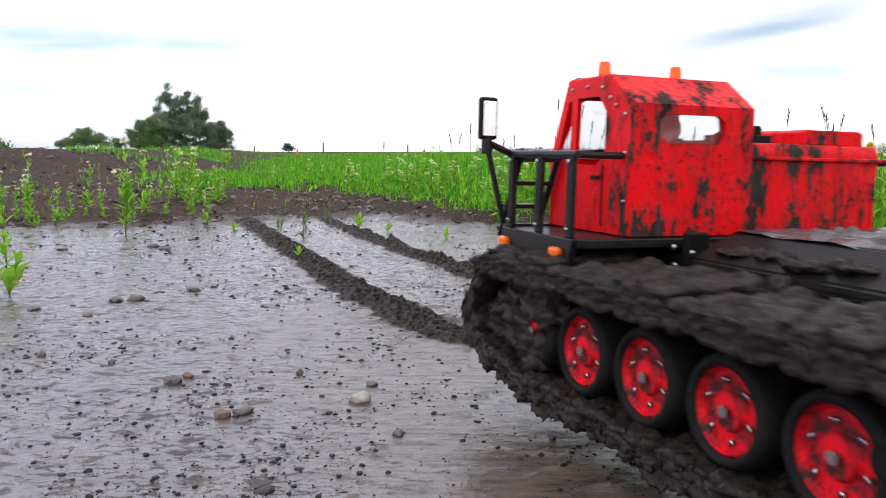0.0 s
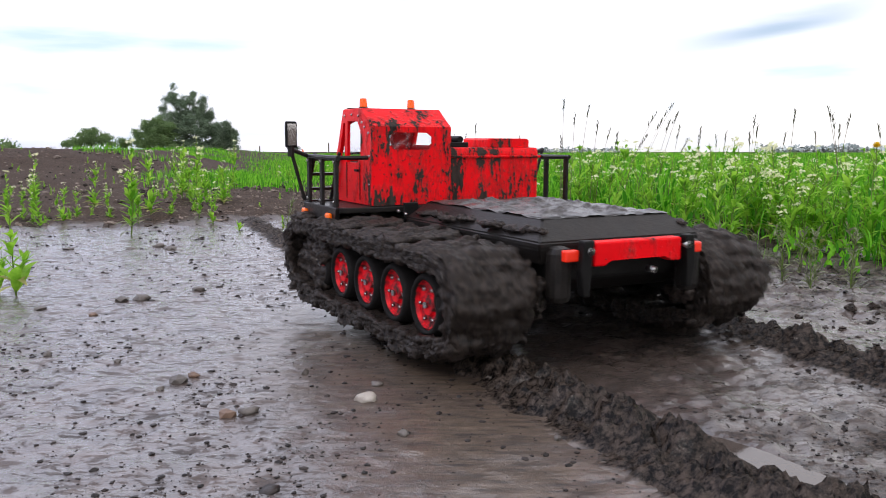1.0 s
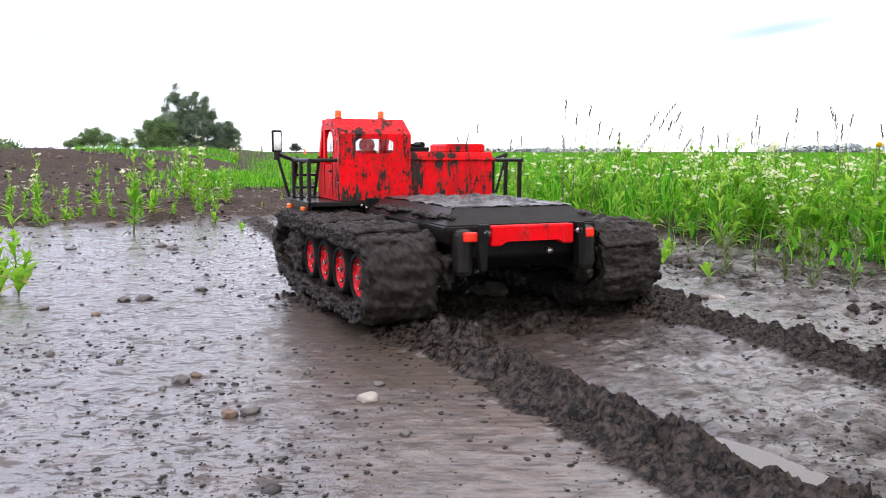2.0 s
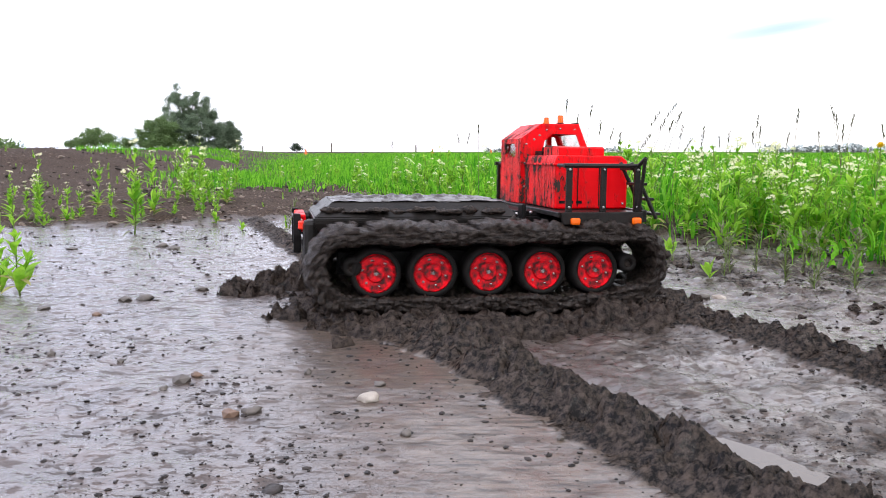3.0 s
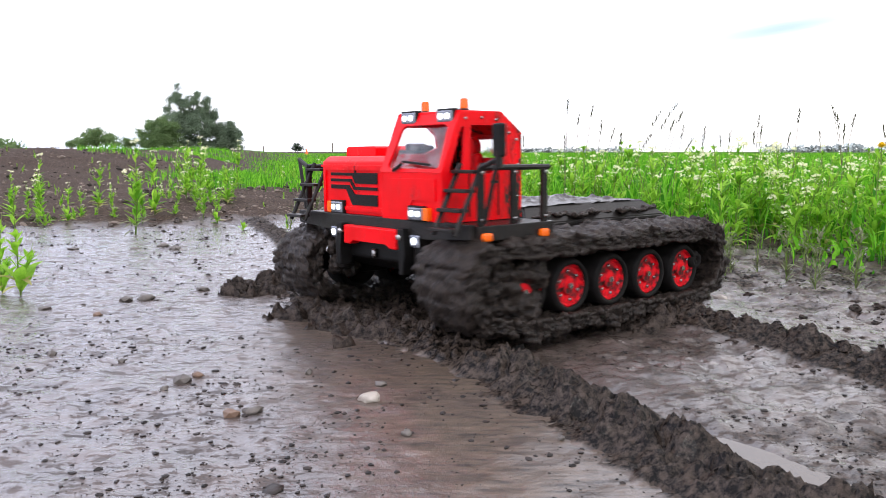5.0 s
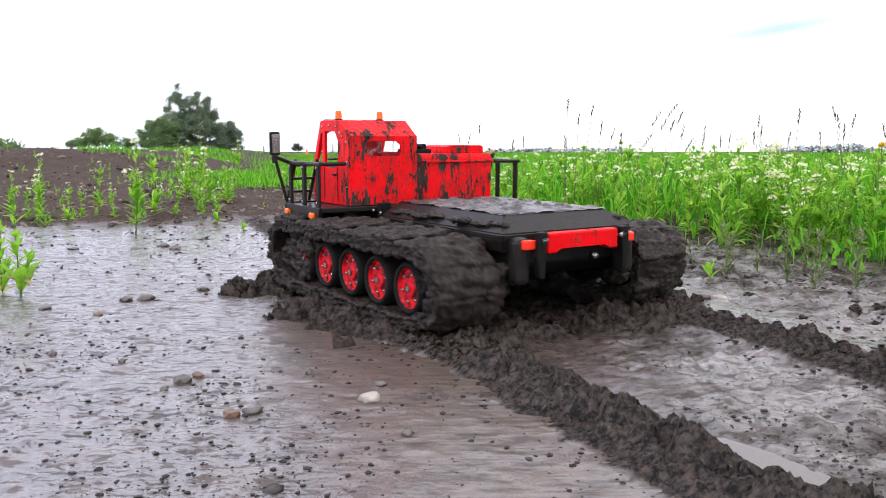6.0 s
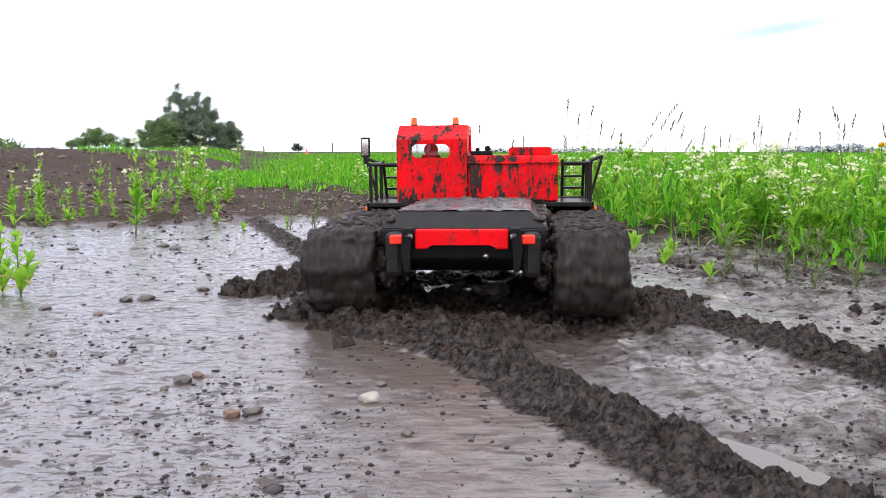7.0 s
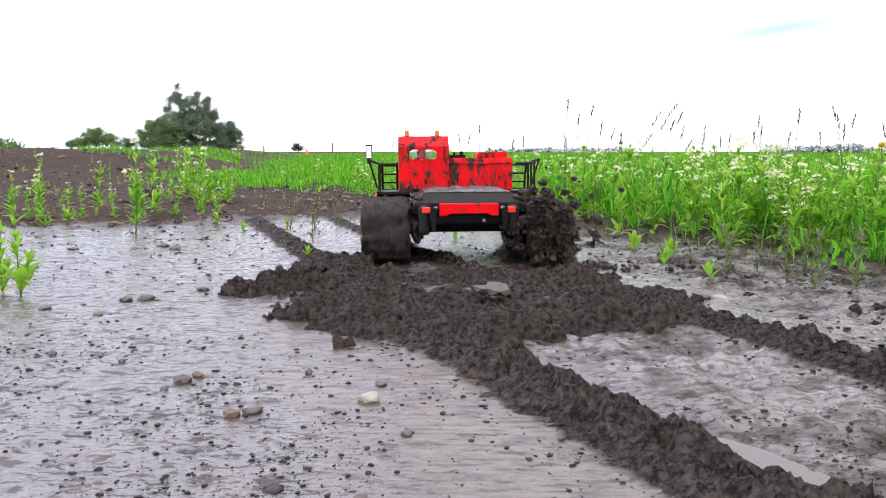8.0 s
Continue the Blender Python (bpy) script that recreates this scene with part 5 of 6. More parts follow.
# ---------------- plants ----------------
def weed(seed, tall, leaves, flowers, leaf_len, leaf_mat_=None, branches=3, category="weed", wide=0.26, single=False, rise=(0.25, 1.0), droop=(0.0, 0.14), basal=0):
    """An upright field weed: stem with side shoots, lance leaves all the way up, faded leaves at the foot, and domed white flower heads."""
    rng = random.Random(seed)
    root = new(category.replace(" ", "_"))
    root.empty_display_size = 0.02
    green = Sheet()
    lines = []

    def grow(base, way, length, r):
        pts, p, d = [], Vector(base), Vector(way).normalized()
        for i in range(7):
            pts.append(p.copy())
            d = (d + Vector((rng.uniform(-0.08, 0.08), rng.uniform(-0.08, 0.08), 0.10))).normalized()
            p = p + d * (length / 6)
        shoot = Sheet()
        shoot.tube(pts, [r * (1 - 0.11 * i) for i in range(7)])
        name = "side_shoot" if lines else "stem"
        part_of(root, name, shoot.mesh(name, M_STEM))
        lines.append((pts, length))
        return pts
    main = grow((0, 0, -0.006), (rng.uniform(-0.12, 0.12), rng.uniform(-0.12, 0.12), 1), tall, max(0.0012, tall * 0.009))
    for _ in range(branches):
        i = rng.randint(1, 4)
        a = rng.random() * 6.28
        grow(main[i], (0.5 * math.cos(a), 0.5 * math.sin(a), 1), tall * rng.uniform(0.32, 0.55) * (1 - i * 0.08), tall * 0.006)
    for n in range(leaves):
        pts, length = lines[0] if rng.random() < 0.6 else rng.choice(lines)
        k = 0.06 + rng.random() * 0.86
        i = min(5, int(k * 6))
        at = pts[i].lerp(pts[i + 1], k * 6 - i)
        a = n * 2.4 + rng.uniform(-0.5, 0.5)
        size = leaf_len * (1.25 - 0.85 * k) * rng.uniform(0.7, 1.2)
        if single:
            green = Sheet()
        green.leaf(at, (math.cos(a), math.sin(a), rng.uniform(*rise)), size, size * wide * rng.uniform(0.8, 1.2), rng.uniform(*droop), rng)
        if single:
            part_of(root, "leaf", green.mesh("leaf", leaf_mat_ or M_LEAF))
    if not single:
        part_of(root, "foliage", green.mesh("foliage", leaf_mat_ or M_LEAF))
    if basal:
        old = Sheet()
        for n in range(basal):
            a = n * 2.4 + rng.uniform(-0.4, 0.4)
            old.leaf(main[0].lerp(main[1], rng.random()) + Vector((0, 0, 0.008)), (math.cos(a), math.sin(a), rng.uniform(0.1, 0.7)), leaf_len * rng.uniform(0.8, 1.3), leaf_len * 0.26, rng.uniform(0.1, 0.35), rng)
        part_of(root, "basal_leaves", old.mesh("basal_leaves", M_FADED if seed % 2 else M_MUDLEAF), "faded leaves at the foot of the stem")
    if flowers:
        for pts, length in lines:
            if pts is not main and rng.random() < 0.45:
                continue
            white = Sheet()
            for _ in range(flowers):
                a, r = rng.random() * 6.28, math.sqrt(rng.random()) * 0.013
                c = pts[-1] + Vector((r * math.cos(a), r * math.sin(a), 0.004 - 30 * r * r + rng.uniform(-0.003, 0.003)))
                white.dot(c, rng.uniform(0.0030, 0.0046), rng)
            for _ in range(7):
                a, h = rng.random() * 6.28, rng.uniform(0.006, 0.035)
                white.dot(pts[-1] + Vector((0.007 * math.cos(a), 0.007 * math.sin(a), -h)), 0.0022, rng)
            part_of(root, "flower_head", white.mesh("flower_head", M_FLOWER, False), "small white four-petalled flowers")
    return tagged(root, "", category)


def part_of(parent, name, me, label=""):
    ob = new(name, me)
    ob.parent = parent
    if label:
        tagged(ob, label)
    return ob


def sprawl(proto, spots, group, rng, base_height, label=""):
    """The first one stands at the first spot, the others are copies."""
    for k, (x, y, tall) in enumerate(spots):
        m = pose(x, y, height(x, y) - 0.003, rng.uniform(-7, 7), rng.uniform(-7, 7), rng.uniform(0, 360))
        ob = proto if k == 0 else copy_thing(proto, m)
        if k == 0:
            ob.matrix_basis = m
        s = tall / base_height
        ob.scale = (s, s, s)
        tagged(ob, label, group=group)


# where the green begins
EDGE_OF_GRASS_Y = [0.9, 1.25, 1.31, 1.51, 1.78, 2.02, 2.2, 2.6, 3.3, 4.6, 6.3, 9.0, 15.0, 60.0, 400.0]
EDGE_OF_GRASS_X = [1.02, 0.82, 0.72, 0.64, 0.51, 0.40, 0.15, 0.05, -0.16, -0.72, -1.45, -2.2, -3.7, -17.0, -110.0]


def make_weeds():
    rng = random.Random(3)
    flowering = [weed(20 + k, 0.24, 46 + 4 * k, (15, 0, 13, 6, 0)[k], 0.043, branches=3 + k % 3, category="flowering weed", wide=0.31, rise=(0.0, 1.9), droop=(0.0, 0.30), basal=5) for k in range(5)]
    leafy = [weed(40 + k, 0.16, 36, 0, 0.046, branches=3, category="leafy weed", rise=(0.6, 2.4), basal=7) for k in range(3)]
    spots = []
    while len(spots) < 225:
        y = math.exp(rng.uniform(math.log(1.25), math.log(4.2)))
        x = rng.uniform(-0.3, 0.60 * y)
        gap = x - float(np.interp(y, EDGE_OF_GRASS_Y, EDGE_OF_GRASS_X))
        if gap > 0 and (gap > 0.12 or rng.random() < 0.5):
            spots.append((x, y, rng.uniform(0.15, 0.235) if gap > 0.08 else rng.uniform(0.06, 0.15), gap))
    while len(spots) < 290:
        y = rng.uniform(2.3, 6.0)
        x = float(np.interp(y, EDGE_OF_GRASS_Y, EDGE_OF_GRASS_X)) + rng.random() ** 1.4 * 1.1
        spots.append((x, y, rng.uniform(0.10, 0.19), 1.0))
    tall = [s[:3] for s in spots if s[3] > 0.08]
    low = [s[:3] for s in spots if s[3] <= 0.08]
    for k, proto in enumerate(flowering):
        sprawl(proto, tall[k::5], "weeds along the field's edge", rng, 0.24, "green flowering weed with small white flower heads")
    for k, proto in enumerate(leafy):
        sprawl(proto, low[k::3], "low weeds before the field's edge", rng, 0.16, "low bright green leafy weed in mud")
    # those that stand alone on the bare soil
    alone = [(-0.781, 2.084, 0.245), (-0.92, 2.63, 0.21), (-0.935, 3.18, 0.25), (-0.87, 3.10, 0.21), (-0.98, 3.15, 0.22), (-0.90, 3.02, 0.19), (-1.01, 3.30, 0.20), (-0.84, 3.22, 0.17), (-1.126, 2.326, 0.17), (-1.23, 2.5, 0.21),
             (-1.062, 2.326, 0.12), (-0.963, 2.419, 0.11), (-0.70, 2.40, 0.13), (-0.648, 2.362, 0.10), (-0.86, 2.63, 0.12), (-1.0, 3.4, 0.22), (-1.2, 3.9, 0.22), (-1.05, 4.2, 0.25), (-1.4, 4.4, 0.2)]
    slender = [weed(60 + k, 0.24, (62, 44, 54)[k], (15, 5, 11)[k], (0.036, 0.046, 0.040)[k], branches=(1, 3, 2)[k], category="flowering weed", wide=0.32, rise=(0.4, 1.8), basal=9) for k in range(3)]
    for k, proto in enumerate(slender):
        sprawl(proto, [((-0.84, 2.30, 0.15), (-1.15, 2.75, 0.16), (-0.75, 2.75, 0.12))[k]], "weeds on the bare soil", rng, 0.24, "slender flowering weed standing on bare brown soil")
    for k, (x, y, tall_) in enumerate(alone):
        ob = copy_thing(slender[k % 3], pose(x, y, height(x, y) - 0.003, rng.uniform(-5, 5), rng.uniform(-5, 5), rng.uniform(0, 360)))
        s = tall_ / 0.24
        ob.scale = (s, s, s)
        tagged(ob, "slender flowering weed standing on bare brown soil", group="weeds on the bare soil")
    for k in range(12):
        y = rng.uniform(2.2, 3.6)
        alone_x = -rng.uniform(0.24, 0.53) * y
        ob = copy_thing(slender[k % 3], pose(alone_x, y, height(alone_x, y) - 0.003, rng.uniform(-8, 8), rng.uniform(-8, 8), rng.uniform(0, 360)))
        s = rng.uniform(0.07, 0.17) / 0.24
        ob.scale = (s, s, s)
        tagged(ob, "slender flowering weed standing on bare brown soil", group="weeds on the bare soil")
    near = weed(73, 0.13, 34, 0, 0.030, branches=1, category="leafy weed", wide=0.36, single=True, rise=(0.5, 1.9), droop=(0.0, 0.18), basal=5)
    sprawl(near, [(-0.622, 1.20, 0.155), (-0.660, 1.22, 0.13), (-0.640, 1.14, 0.06)], "weeds on the bare soil", rng, 0.13, "bright green broad-leaved weed at the mud's edge")
    for k in range(70):
        y = rng.uniform(2.25, 7.5)
        x = rng.uniform(-0.56 * y, -0.05 - 0.1 * y)
        ob = copy_thing(leafy[k % 3], pose(x, y, height(x, y) - 0.002, rng.uniform(-10, 10), rng.uniform(-10, 10), rng.uniform(0, 360)))
        s = rng.uniform(0.02, 0.05) * max(1.0, y / 4) / 0.16
        ob.scale = (s, s, s)
        tagged(ob, "tiny green seedling weed on bare brown soil", group="seedlings on the bare soil")
    sprout = weed(81, 0.055, 6, 0, 0.034, branches=0, category="sprout", wide=0.42, single=True, rise=(0.7, 2.4))
    sprawl(sprout, [(0.43, 1.308, 0.055), (0.408, 1.507, 0.06), (0.402, 1.725, 0.075), (0.45, 1.62, 0.07), (-0.206, 2.239, 0.07), (-0.262, 1.587, 0.04), (-0.534, 2.19, 0.05), (-0.12, 2.15, 0.05), (0.03, 2.0, 0.05)],
           "sprouts in the mud", rng, 0.080, "fresh green sprout with broad leaves in mud")
    muddy = weed(91, 0.09, 48, 0, 0.016, M_MUDLEAF, branches=7, category="muddy weed", wide=0.26, rise=(0.0, 1.6))
    sprawl(muddy, [(-0.42, 2.25, 0.10), (-0.36, 2.3, 0.10), (-0.30, 2.35, 0.09), (-0.31, 1.95, 0.08), (0.46, 1.50, 0.06), (0.40, 1.52, 0.05), (0.44, 1.56, 0.05), (0.573, 1.252, 0.08), (0.55, 1.30, 0.10), (0.60, 1.30, 0.10), (0.50, 1.42, 0.08), (0.55, 1.43, 0.08), (0.63, 1.24, 0.11), (0.66, 1.30, 0.10), (0.47, 1.36, 0.07), (0.61, 1.38, 0.09), (0.42, 1.60, 0.05), (0.53, 1.52, 0.09)],
           "mud-spattered weeds", rng, 0.09, "thin weed greyed with splashed mud")


def make_meadow():
    """The sea of grass and leaves behind, one sheet of blades."""
    rng = np.random.RandomState(8)
    n = 225000
    d = np.exp(rng.uniform(math.log(1.25), math.log(90.0), n))
    x = rng.uniform(-0.62, 0.66, n) * d
    more = 45000
    d = np.concatenate([d, np.exp(rng.uniform(math.log(0.9), math.log(12.0), more))])
    x = np.concatenate([x, 0.6 * d[n:] + rng.rand(more) ** 1.5 * (1.5 + 1.5 * d[n:])])
    far = 42000
    d = np.concatenate([d, np.exp(rng.uniform(math.log(3.6), math.log(16.0), far))])
    x = np.concatenate([x, rng.uniform(-0.30, 0.12, far) * d[n + more:]])
    n += more + far
    edge = np.interp(d, EDGE_OF_GRASS_Y, EDGE_OF_GRASS_X)
    gap = x - edge
    keep = (gap > 0) & (rng.rand(n) < np.clip(gap / (np.where(d > 2.7, 0.10, 0.34) * d) + 0.03, 0, 1) * np.where(d < 2.7, np.clip(0.46 + 2.6 * fbm(x, d, 6.0, 3), 0.05, 1), 1))
    bank = (x < edge) & (x > np.where(d > 7.5, -0.44, -0.36) * d) & (d > 4.0) & (rng.rand(n) < np.clip((d - 4.0) / 2, 0, 1)) & (fbm(x, d, 0.8, 3) > -0.02)
    keep |= bank
    x, d, gap = x[keep], d[keep], gap[keep]
    n = len(x)
    z = surface(x, d)[0]
    tall = (0.05 + 0.15 * rng.rand(n) ** 1.3) * np.clip(0.25 + gap / (0.30 * d), 0.25, 1) * (1 + 0.7 * fbm(x, d, 2.1, 4))
    tall = np.where(gap < 0, rng.uniform(0.025, 0.075, n), tall)
    broad = rng.rand(n) < np.where(d < 3.5, 0.60, np.where(d < 5, 0.25, 0.0))
    z = z + np.where(broad, rng.uniform(0, 0.72, n) * tall, 0)
    tall = np.where(broad, np.minimum(tall * 0.42, 0.056), tall)
    width = np.where(broad, 0.0088, 0.0024) * rng.uniform(0.5, 1.4, n) * np.maximum(1, (d / 2.2) ** 0.52)
    a, lean = rng.rand(n) * 6.283, np.where(broad, rng.uniform(0.15, 0.8, n), rng.uniform(0.05, 0.40, n))
    ca, sa = np.cos(a), np.sin(a)
    b = rng.rand(n) * 6.283
    cb, sb = np.cos(b), np.sin(b)
    verts = np.empty((n, 7, 3))
    for k, (h, out, w) in enumerate(((0, 0, 0.5), (0.4, 0.12, 1.0), (0.78, 0.5, 0.8))):
        cx, cy, cz = x + ca * lean * tall * out, d + sa * lean * tall * out, z + h * tall - 0.004
        verts[:, 2 * k] = np.stack([cx - cb * width * w / 2, cy - sb * width * w / 2, cz], -1)
        verts[:, 2 * k + 1] = np.stack([cx + cb * width * w / 2, cy + sb * width * w / 2, cz], -1)
    verts[:, 6] = np.stack([x + ca * lean * tall, d + sa * lean * tall, z + tall * (1 - 0.25 * lean)], -1)
    i = np.arange(n)[:, None] * 7
    faces = np.concatenate([i + [0, 1, 3, 2], i + [2, 3, 5, 4]]).tolist() + (i + [4, 5, 6]).tolist()
    tagged(new("meadow", mesh_of("meadow", verts.reshape(-1, 3), faces, M_GRASS, True)), "dense bright green meadow of grass and leaves", "grass", kind="stuff")
    r = random.Random(12)
    flowers = Sheet()
    made = 0
    while made < 38:
        y = math.exp(r.uniform(math.log(1.6), math.log(5.0)))
        xx = r.uniform(-0.3, 0.62) * y
        if xx - float(np.interp(y, EDGE_OF_GRASS_Y, EDGE_OF_GRASS_X)) < 0.1 * y:
            continue
        made += 1
        zz = r.uniform(0.13, 0.2 if y < 2.4 else 0.175)
        for _ in range(12):
            flowers.dot(Vector((xx + r.gauss(0, 0.0085), y + r.gauss(0, 0.0085), zz + r.uniform(-0.005, 0.005))), r.uniform(0.0028, 0.0044) * max(1, y / 4.0), r)
    tagged(new("meadow_flowers", flowers.mesh("meadow_flowers", M_FLOWER, False)), "white flower heads strewn through the meadow", "flowers", kind="stuff")


def make_stalks():
    """Dry grass stalks that stand above the meadow: x, y, top, lean."""
    rows = [(0.355, 2.4, 0.358, 0.004), (0.382, 2.4, 0.318, 0.01), (0.412, 2.45, 0.344, 0.03), (0.42, 2.3, 0.29, 0.02), (0.323, 2.2, 0.247, 0.0), (0.435, 2.3, 0.273, 0.04), (0.475, 2.3, 0.26, 0.02), 
            (0.512, 2.3, 0.314, 0.09), (0.535, 2.25, 0.336, 0.1), (0.588, 2.25, 0.314, 0.06), (0.541, 2.3, 0.298, 0.08), (0.59, 2.3, 0.293, 0.05), (0.637, 2.3, 0.277, 0.03), (0.465, 2.2, 0.252, 0.09), 
            (0.615, 2.3, 0.244, 0.08), (0.786, 2.5, 0.282, 0.0), (0.811, 2.4, 0.266, 0.02), (0.801, 2.4, 0.254, 0.0), (0.863, 2.3, 0.307, 0.01), (0.864, 2.3, 0.282, 0.02), (0.868, 2.3, 0.26, -0.01), 
            (0.927, 2.2, 0.317, 0.015), (1.022, 2.1, 0.319, -0.045), (1.02, 2.1, 0.3, -0.03), (1.012, 2.1, 0.273, 0.0), (1.034, 2.15, 0.301, 0.03), (1.059, 2.3, 0.262, -0.02), (1.137, 2.1, 0.277, -0.03), 
            (0.933, 2.3, 0.26, 0.03), (0.813, 2.6, 0.26, 0.0), (0.271, 2.8, 0.258, 0.0), (0.218, 2.8, 0.248, 0.02), (0.078, 3.0, 0.268, -0.02), (0.132, 3.0, 0.305, 0.0), (-0.205, 3.4, 0.248, 0.0), 
            (0.069, 3.0, 0.272, 0.03)]
    rng = random.Random(31)
    for x, y, top, lean in rows:
        g = height(x, y)
        s = Sheet()
        pts = [Vector((lean * k * k / 36, 0.15 * lean * k / 6, (top - g) * k / 6)) for k in range(7)]
        s.tube(pts, [0.0010 - 0.00010 * k for k in range(7)], 5)
        me = s.mesh("stalk", M_DRY)
        root = tagged(new("dry_grass_stalk"), "thin dry grass stalk with dark seed head above the meadow", "grass stalk", group="dry stalks over the meadow")
        root.location = (x, y, g - 0.003)
        part_of(root, "stem", me)
        head = Sheet()
        tip = pts[-1]
        for k in range(14):
            q = tip - Vector((0.25 * lean * k / 14, 0, 0.0025 * k))
            a = rng.random() * 6.28
            head.leaf(q, (0.5 * math.cos(a), 0.5 * math.sin(a), 1), 0.011, 0.0026, 0.02, rng)
        part_of(root, "seed_head", head.mesh("seed_head", M_SEED), "dark seed head")
    root = tagged(new("dandelion"), "single yellow dandelion flower among the grass", "flower")
    root.location = (0.94, 1.78, height(0.94, 1.78))
    s = Sheet()
    s.tube([Vector((0, 0, -0.003)), Vector((0.004, 0, 0.10)), Vector((0, 0, 0.213))], [0.0016, 0.0014, 0.0013])
    part_of(root, "stem", s.mesh("stem", M_STEM))
    s = Sheet()
    for k in range(60):
        a, e = rng.random() * 6.28, rng.uniform(0.15, 1.4)
        s.leaf(Vector((0, 0, 0.213)), (math.cos(a) * math.cos(e), math.sin(a) * math.cos(e), math.sin(e)), 0.013, 0.004, 0.03, rng)
    part_of(root, "flower_head", s.mesh("flower_head", M_YELLOW), "yellow flower head")


M_SEED = leaf_mat("dark_seed", (0.05, 0.05, 0.035), (0.14, 0.13, 0.09))

make_weeds()
make_meadow()
make_stalks()


# ---------------- the distance ----------------
def crown(name, parent, blobs, count, size, material, seed):
    """A crown of many small leaves gathered in twiggy, uneven clumps: blobs of (x, z, rx, rz)."""
    rng = random.Random(seed)
    verts, faces = [], []
    clumps = []
    for x, z, rx, rz in blobs:
        clumps.append((x, 0.0, z, rx * 0.72, rz * 0.72))
        for _ in range(9):
            v = Vector((rng.gauss(0, 1), rng.gauss(0, 0.8), rng.gauss(0.25, 1))).normalized()
            k = rng.uniform(0.2, 0.42)
            clumps.append((x + v.x * rx * 0.85, v.y * rx * 0.85, z + v.z * rz * 0.85, rx * k, rz * k * rng.uniform(0.7, 1.3)))
    weight = [c[3] * c[4] for c in clumps]
    made = 0
    while made < count:
        x, y, z, rx, rz = rng.choices(clumps, weight)[0]
        v = Vector((rng.gauss(0, 1), rng.gauss(0, 1), rng.gauss(0, 1))).normalized() * (0.25 + 0.75 * rng.random() ** 0.6)
        hub = Vector((x + v.x * rx, y + v.y * rx, z + v.z * rz))
        if noise.noise(hub * (0.5 / size * 0.3)) < -0.18:
            continue
        spread = size * rng.uniform(0.6, 1.5)
        for _ in range(14):
            c = hub + Vector((rng.gauss(0, 1), rng.gauss(0, 1), rng.gauss(0.2, 0.8))) * spread
            d = Vector((rng.gauss(0, 1), rng.gauss(0, 1), rng.gauss(0, 0.8))).normalized()
            e = d.orthogonal().normalized() * (size * 0.33)
            d = d * size * rng.uniform(0.6, 1.3)
            k = len(verts)
            verts += [(c - d * 0.5)[:], (c + e)[:], (c + d * 0.6)[:], (c - e)[:]]
            faces.append((k, k + 1, k + 2, k + 3))
        made += 14
    return part_of(parent, name, mesh_of(name, verts, faces, material))


def tree(name, x, y, blobs, count, size, material, label, category, trunk, seed):
    root = tagged(new(name), label, category)
    root.location = (x, y, height(x, y) if y < 30 else 0)
    s = Sheet()
    s.tube([Vector((0, 0, -0.2)), Vector((0.05, 0, trunk * 0.5)), Vector((-0.05, 0, trunk))], [trunk * 0.06, trunk * 0.045, trunk * 0.02], 8)
    for b in blobs:
        t = Vector((b[0], 0, b[1]))
        start = Vector((0, 0, min(trunk * 0.6, max(0.1, b[1] * 0.5))))
        s.tube([start, start.lerp(t, 0.6) + Vector((0, 0, 0.1)), t], [trunk * 0.025, trunk * 0.016, trunk * 0.006], 6)
    part_of(root, "trunk", s.mesh("trunk", M_BARK))
    crown("crown", root, blobs, count, size, material, seed)
    return root


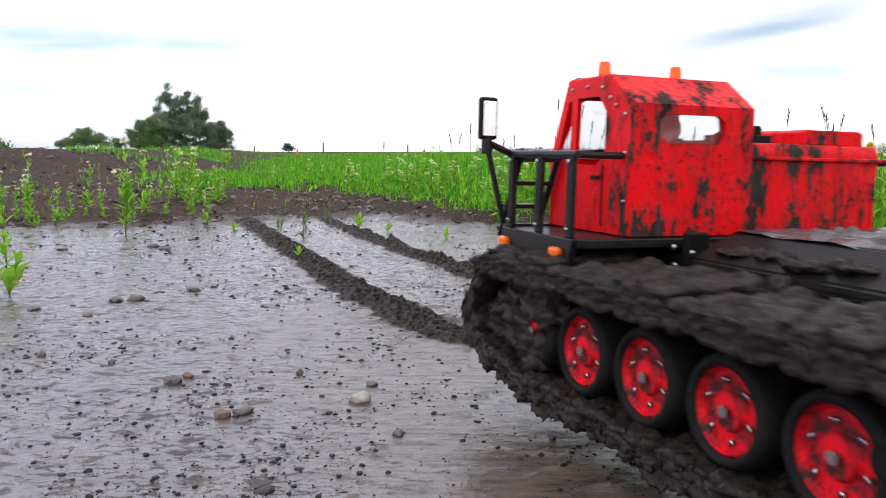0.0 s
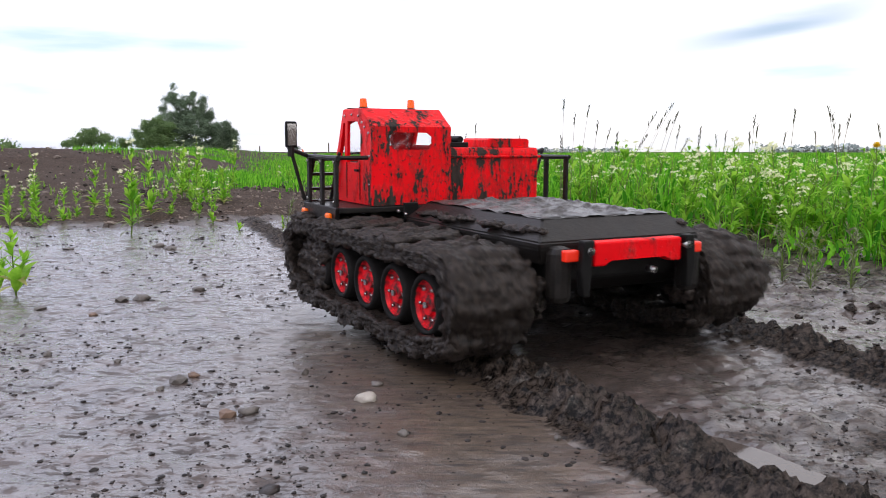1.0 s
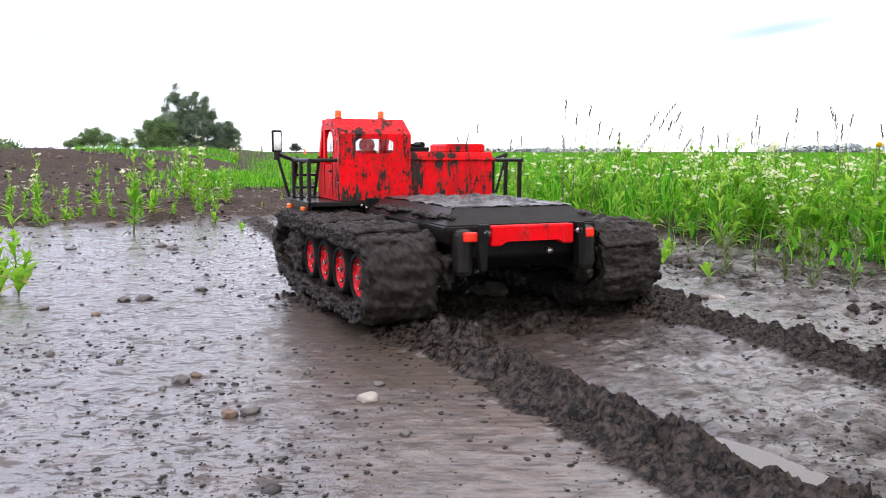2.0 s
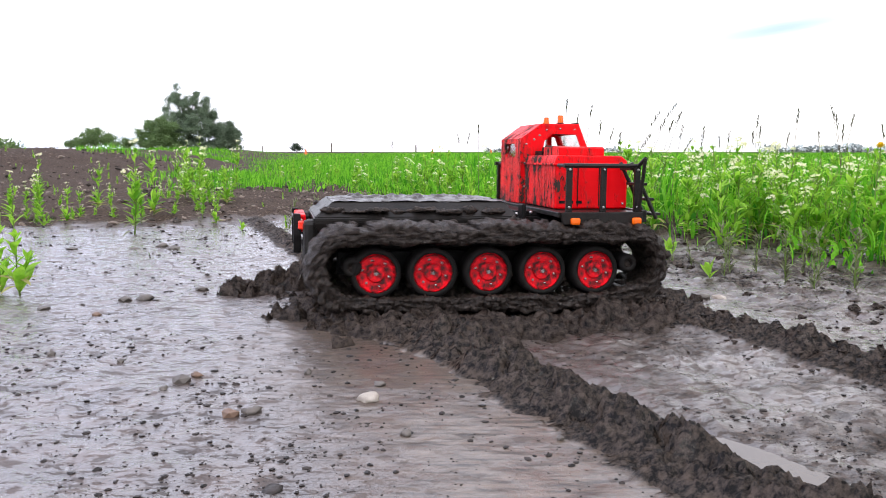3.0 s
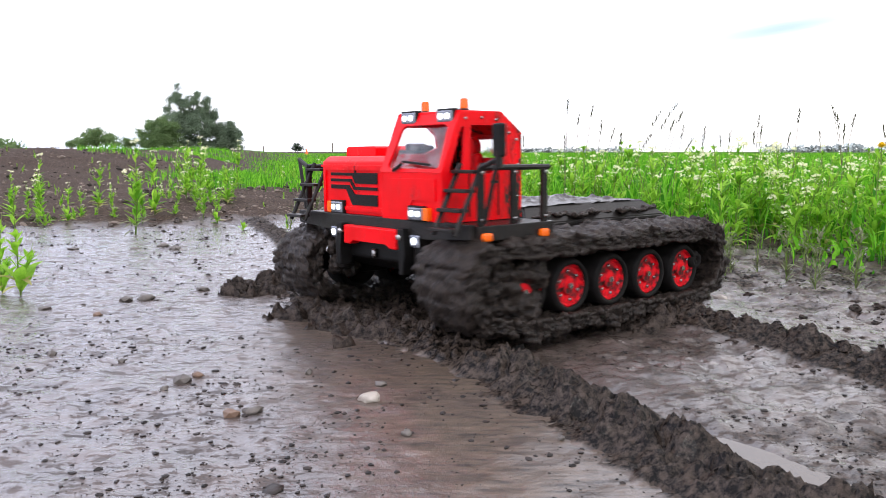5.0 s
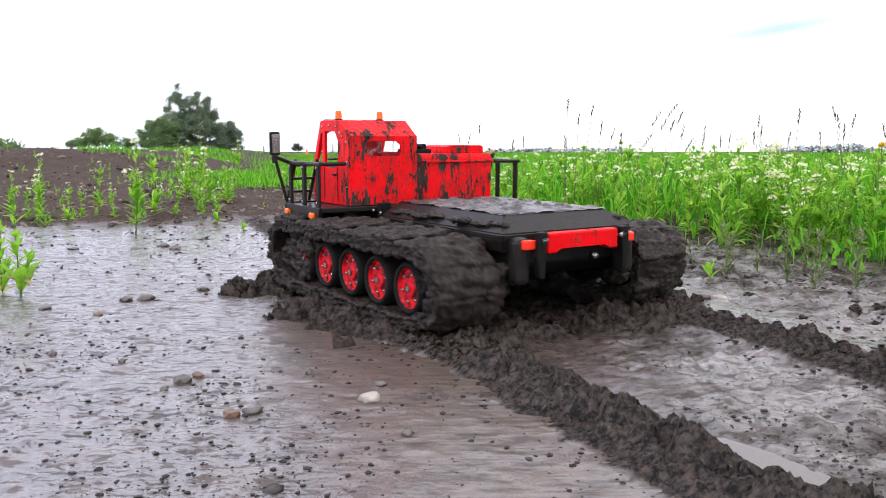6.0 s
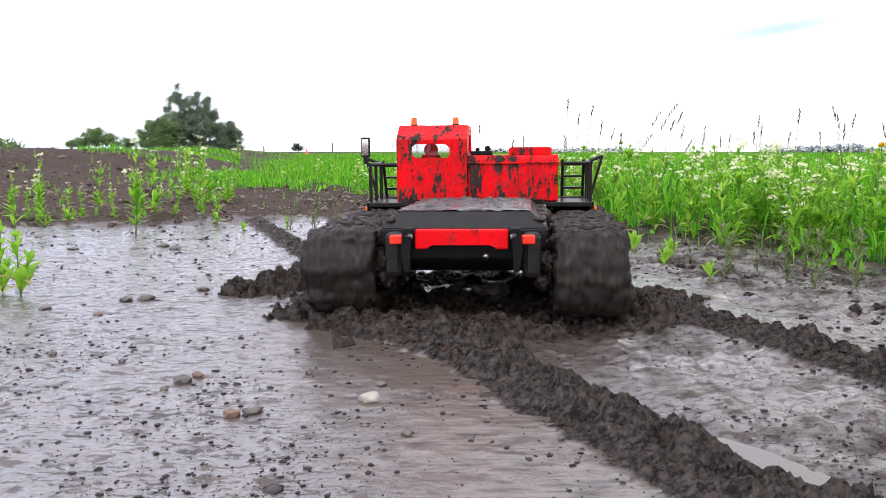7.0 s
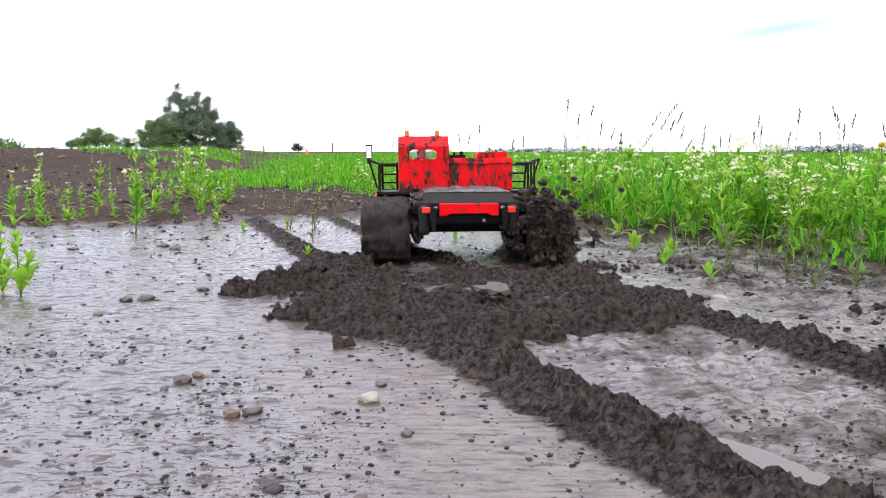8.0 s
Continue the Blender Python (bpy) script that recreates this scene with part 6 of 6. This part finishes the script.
def make_distance():
    tree("tree", -18.26, 60.0, [(-0.78, 4.46, 0.29, 0.49), (-0.9, 3.8, 0.58, 0.58), (-1.15, 2.85, 0.74, 0.66), (-0.41, 3.14, 0.9, 0.82), (-0.58, 1.74, 1.4, 1.32), (0.49, 3.96, 0.58, 0.49), (0.9, 3.47, 0.74, 0.82), (1.32, 2.85, 0.58, 0.74), (0.82, 1.91, 1.48, 1.48), (1.81, 1.74, 0.66, 1.07), (-0.4, 0.55, 1.9, 0.6), (1.0, 0.5, 1.9, 0.55)], 40000, 0.105, M_TREE,
         "dark green broad tree on the horizon", "tree", 3.0, 1)
    tree("tree", -15.85, 61.0, [(-0.29, 1.6, 0.75, 0.84), (0.38, 1.68, 0.5, 0.67), (0.63, 1.02, 0.5, 0.67), (-0.21, 0.93, 1.0, 0.67), (0.1, 0.35, 1.1, 0.4)], 14000, 0.105, M_TREE, "lower dark green tree beside a taller one", "tree", 1.6, 2)
    tree("bush", -19.84, 58.0, [(-0.2, 1.37, 0.95, 0.87), (0.6, 1.93, 0.8, 0.72), (0.68, 1.17, 1.11, 0.87), (-1.07, 1.13, 0.64, 0.64), (-0.4, 2.09, 0.32, 0.32), (0.2, 0.45, 1.5, 0.5)], 18000, 0.105, M_BUSH, "rounded green bush on the earth bank", "bush", 1.2, 3)
    tree("bush", -24.21, 58.0, [(-0.12, 1.13, 0.8, 0.52), (-0.99, 0.9, 0.72, 0.4), (0.83, 0.98, 0.72, 0.44), (1.79, 0.82, 0.72, 0.36), (-1.67, 0.7, 0.32, 0.24), (0.2, 1.49, 0.32, 0.24)], 9000, 0.105, M_BUSH, "low spreading green bush on the earth bank", "bush", 0.8, 4)
    tree("bush", -3.96, 7.5, [(0, 0.04, 0.10, 0.07), (-0.10, 0.03, 0.1, 0.08), (0.09, 0.03, 0.07, 0.05), (0.12, 0.07, 0.03, 0.05)], 1600, 0.022, M_BUSH, "small green shrub on the bank's crest", "bush", 0.05, 5)
    tree("tree", -26.2, 150.0, [(0, 0.9, 0.7, 0.55), (0.5, 0.8, 0.5, 0.4), (-0.6, 0.7, 0.4, 0.4)], 900, 0.22, M_FARTREE, "small lone tree far off on the field", "tree", 0.9, 6)
    for x, y, h in ((-9.3, 70.0, 0.95), (-15.1, 70.0, 0.7), (-2.2, 70.0, 0.8)):
        bm = disc(bmesh.new(), (0, 0, h / 2), 0.06, 0.05, h, "Z", 8)
        ob = part("fence_post", bm, M_POST)
        ob.location = (x, y, 0)
        tagged(ob, "weathered wooden post standing in the field", "post", group="posts in the field")
    for x, y in ((-8.2, 50.0), (2.95, 50.0), (-0.6, 52.0)):
        root = tagged(new("traffic_cone"), "small orange marker cone far off in the field", "cone", group="marker cones")
        root.location = (x, y, 0.0)
        part("cone_body", disc(bmesh.new(), (0, 0, 0.21), 0.11, 0.02, 0.34, "Z", 12), M_ORANGE, root)
        part("cone_foot", boxed((-0.14, 0.14, -0.14, 0.14, 0, 0.04), bevel=0.01), M_ORANGE, root)
    # far strip of woods; its haze is only the pale leaf colour
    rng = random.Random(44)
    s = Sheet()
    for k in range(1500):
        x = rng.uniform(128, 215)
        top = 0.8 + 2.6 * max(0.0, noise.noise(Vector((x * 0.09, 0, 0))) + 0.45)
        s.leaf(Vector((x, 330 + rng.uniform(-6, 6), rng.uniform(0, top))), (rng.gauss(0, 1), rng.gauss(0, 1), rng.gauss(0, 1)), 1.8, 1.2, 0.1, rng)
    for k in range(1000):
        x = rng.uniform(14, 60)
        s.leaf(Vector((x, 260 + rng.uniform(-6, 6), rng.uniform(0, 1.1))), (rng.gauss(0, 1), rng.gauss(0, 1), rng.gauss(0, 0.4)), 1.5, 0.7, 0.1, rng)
    tagged(new("far_woods", s.mesh("far_woods", M_FAR)), "strip of woods on the horizon, distance haze put into its pale grey-green", "woods", kind="stuff")


# greyed leaf green, distance haze painted into the colour
M_FARTREE = leaf_mat("hazy_tree_leaf", (0.05, 0.075, 0.05), (0.12, 0.16, 0.11), 1.0)
make_distance()


# ---------------- what moves ----------------
def motions():
    walk(vehicle, [(t, pose(x, y, z + LIFT, roll, pitch, a)) for t, x, y, a, z, pitch, roll in DRIVE])
    steps = 240
    run = {1: [0.0], -1: [0.0]}
    for k in range(steps):
        x0, y0, a0, _ = drive_at(k / 30)
        x1, y1, a1, _ = drive_at((k + 1) / 30)
        ahead = (x1 - x0) * math.cos(radians(a0)) + (y1 - y0) * math.sin(radians(a0))
        spin = radians(a1 - a0) * 0.157
        # the tracks slip as the vehicle digs itself out
        slip = 0.75 / 30 * min(1.0, max(0.0, (k / 30 - 6.1) / 0.3)) * min(1.0, max(0.0, (8.1 - k / 30) / 0.3))
        run[1].append(run[1][-1] + ahead - spin + slip)
        run[-1].append(run[-1][-1] + ahead + spin + slip)
    for hub, s, r, at in WHEELS:
        walk(hub, [(k / 30, Matrix.Translation(at) @ Matrix.Rotation(run[s][k] / max(r, 0.031), 4, "Y")) for k in range(steps + 1)])
    for ob, s, start, loop, total in LINKS:
        rows = []
        for k in range(steps + 1):
            d = (start - run[s][k]) % total[-1]
            i = max(0, int(np.searchsorted(total, d)) - 1)
            (ax, az), (bx, bz) = loop[i], loop[i + 1]
            f = (d - total[i]) / max(1e-9, total[i + 1] - total[i])
            lean = math.atan2(bz - az, bx - ax)
            rows.append((k / 30, Matrix.Translation((ax + f * (bx - ax), s * 0.152, az + f * (bz - az))) @ Matrix.Rotation(-lean, 4, "Y") @ Matrix.Rotation(math.pi, 4, "X")))
        walk(ob, rows)
    for ob, rows in MOVING:
        walk(ob, rows)


motions()
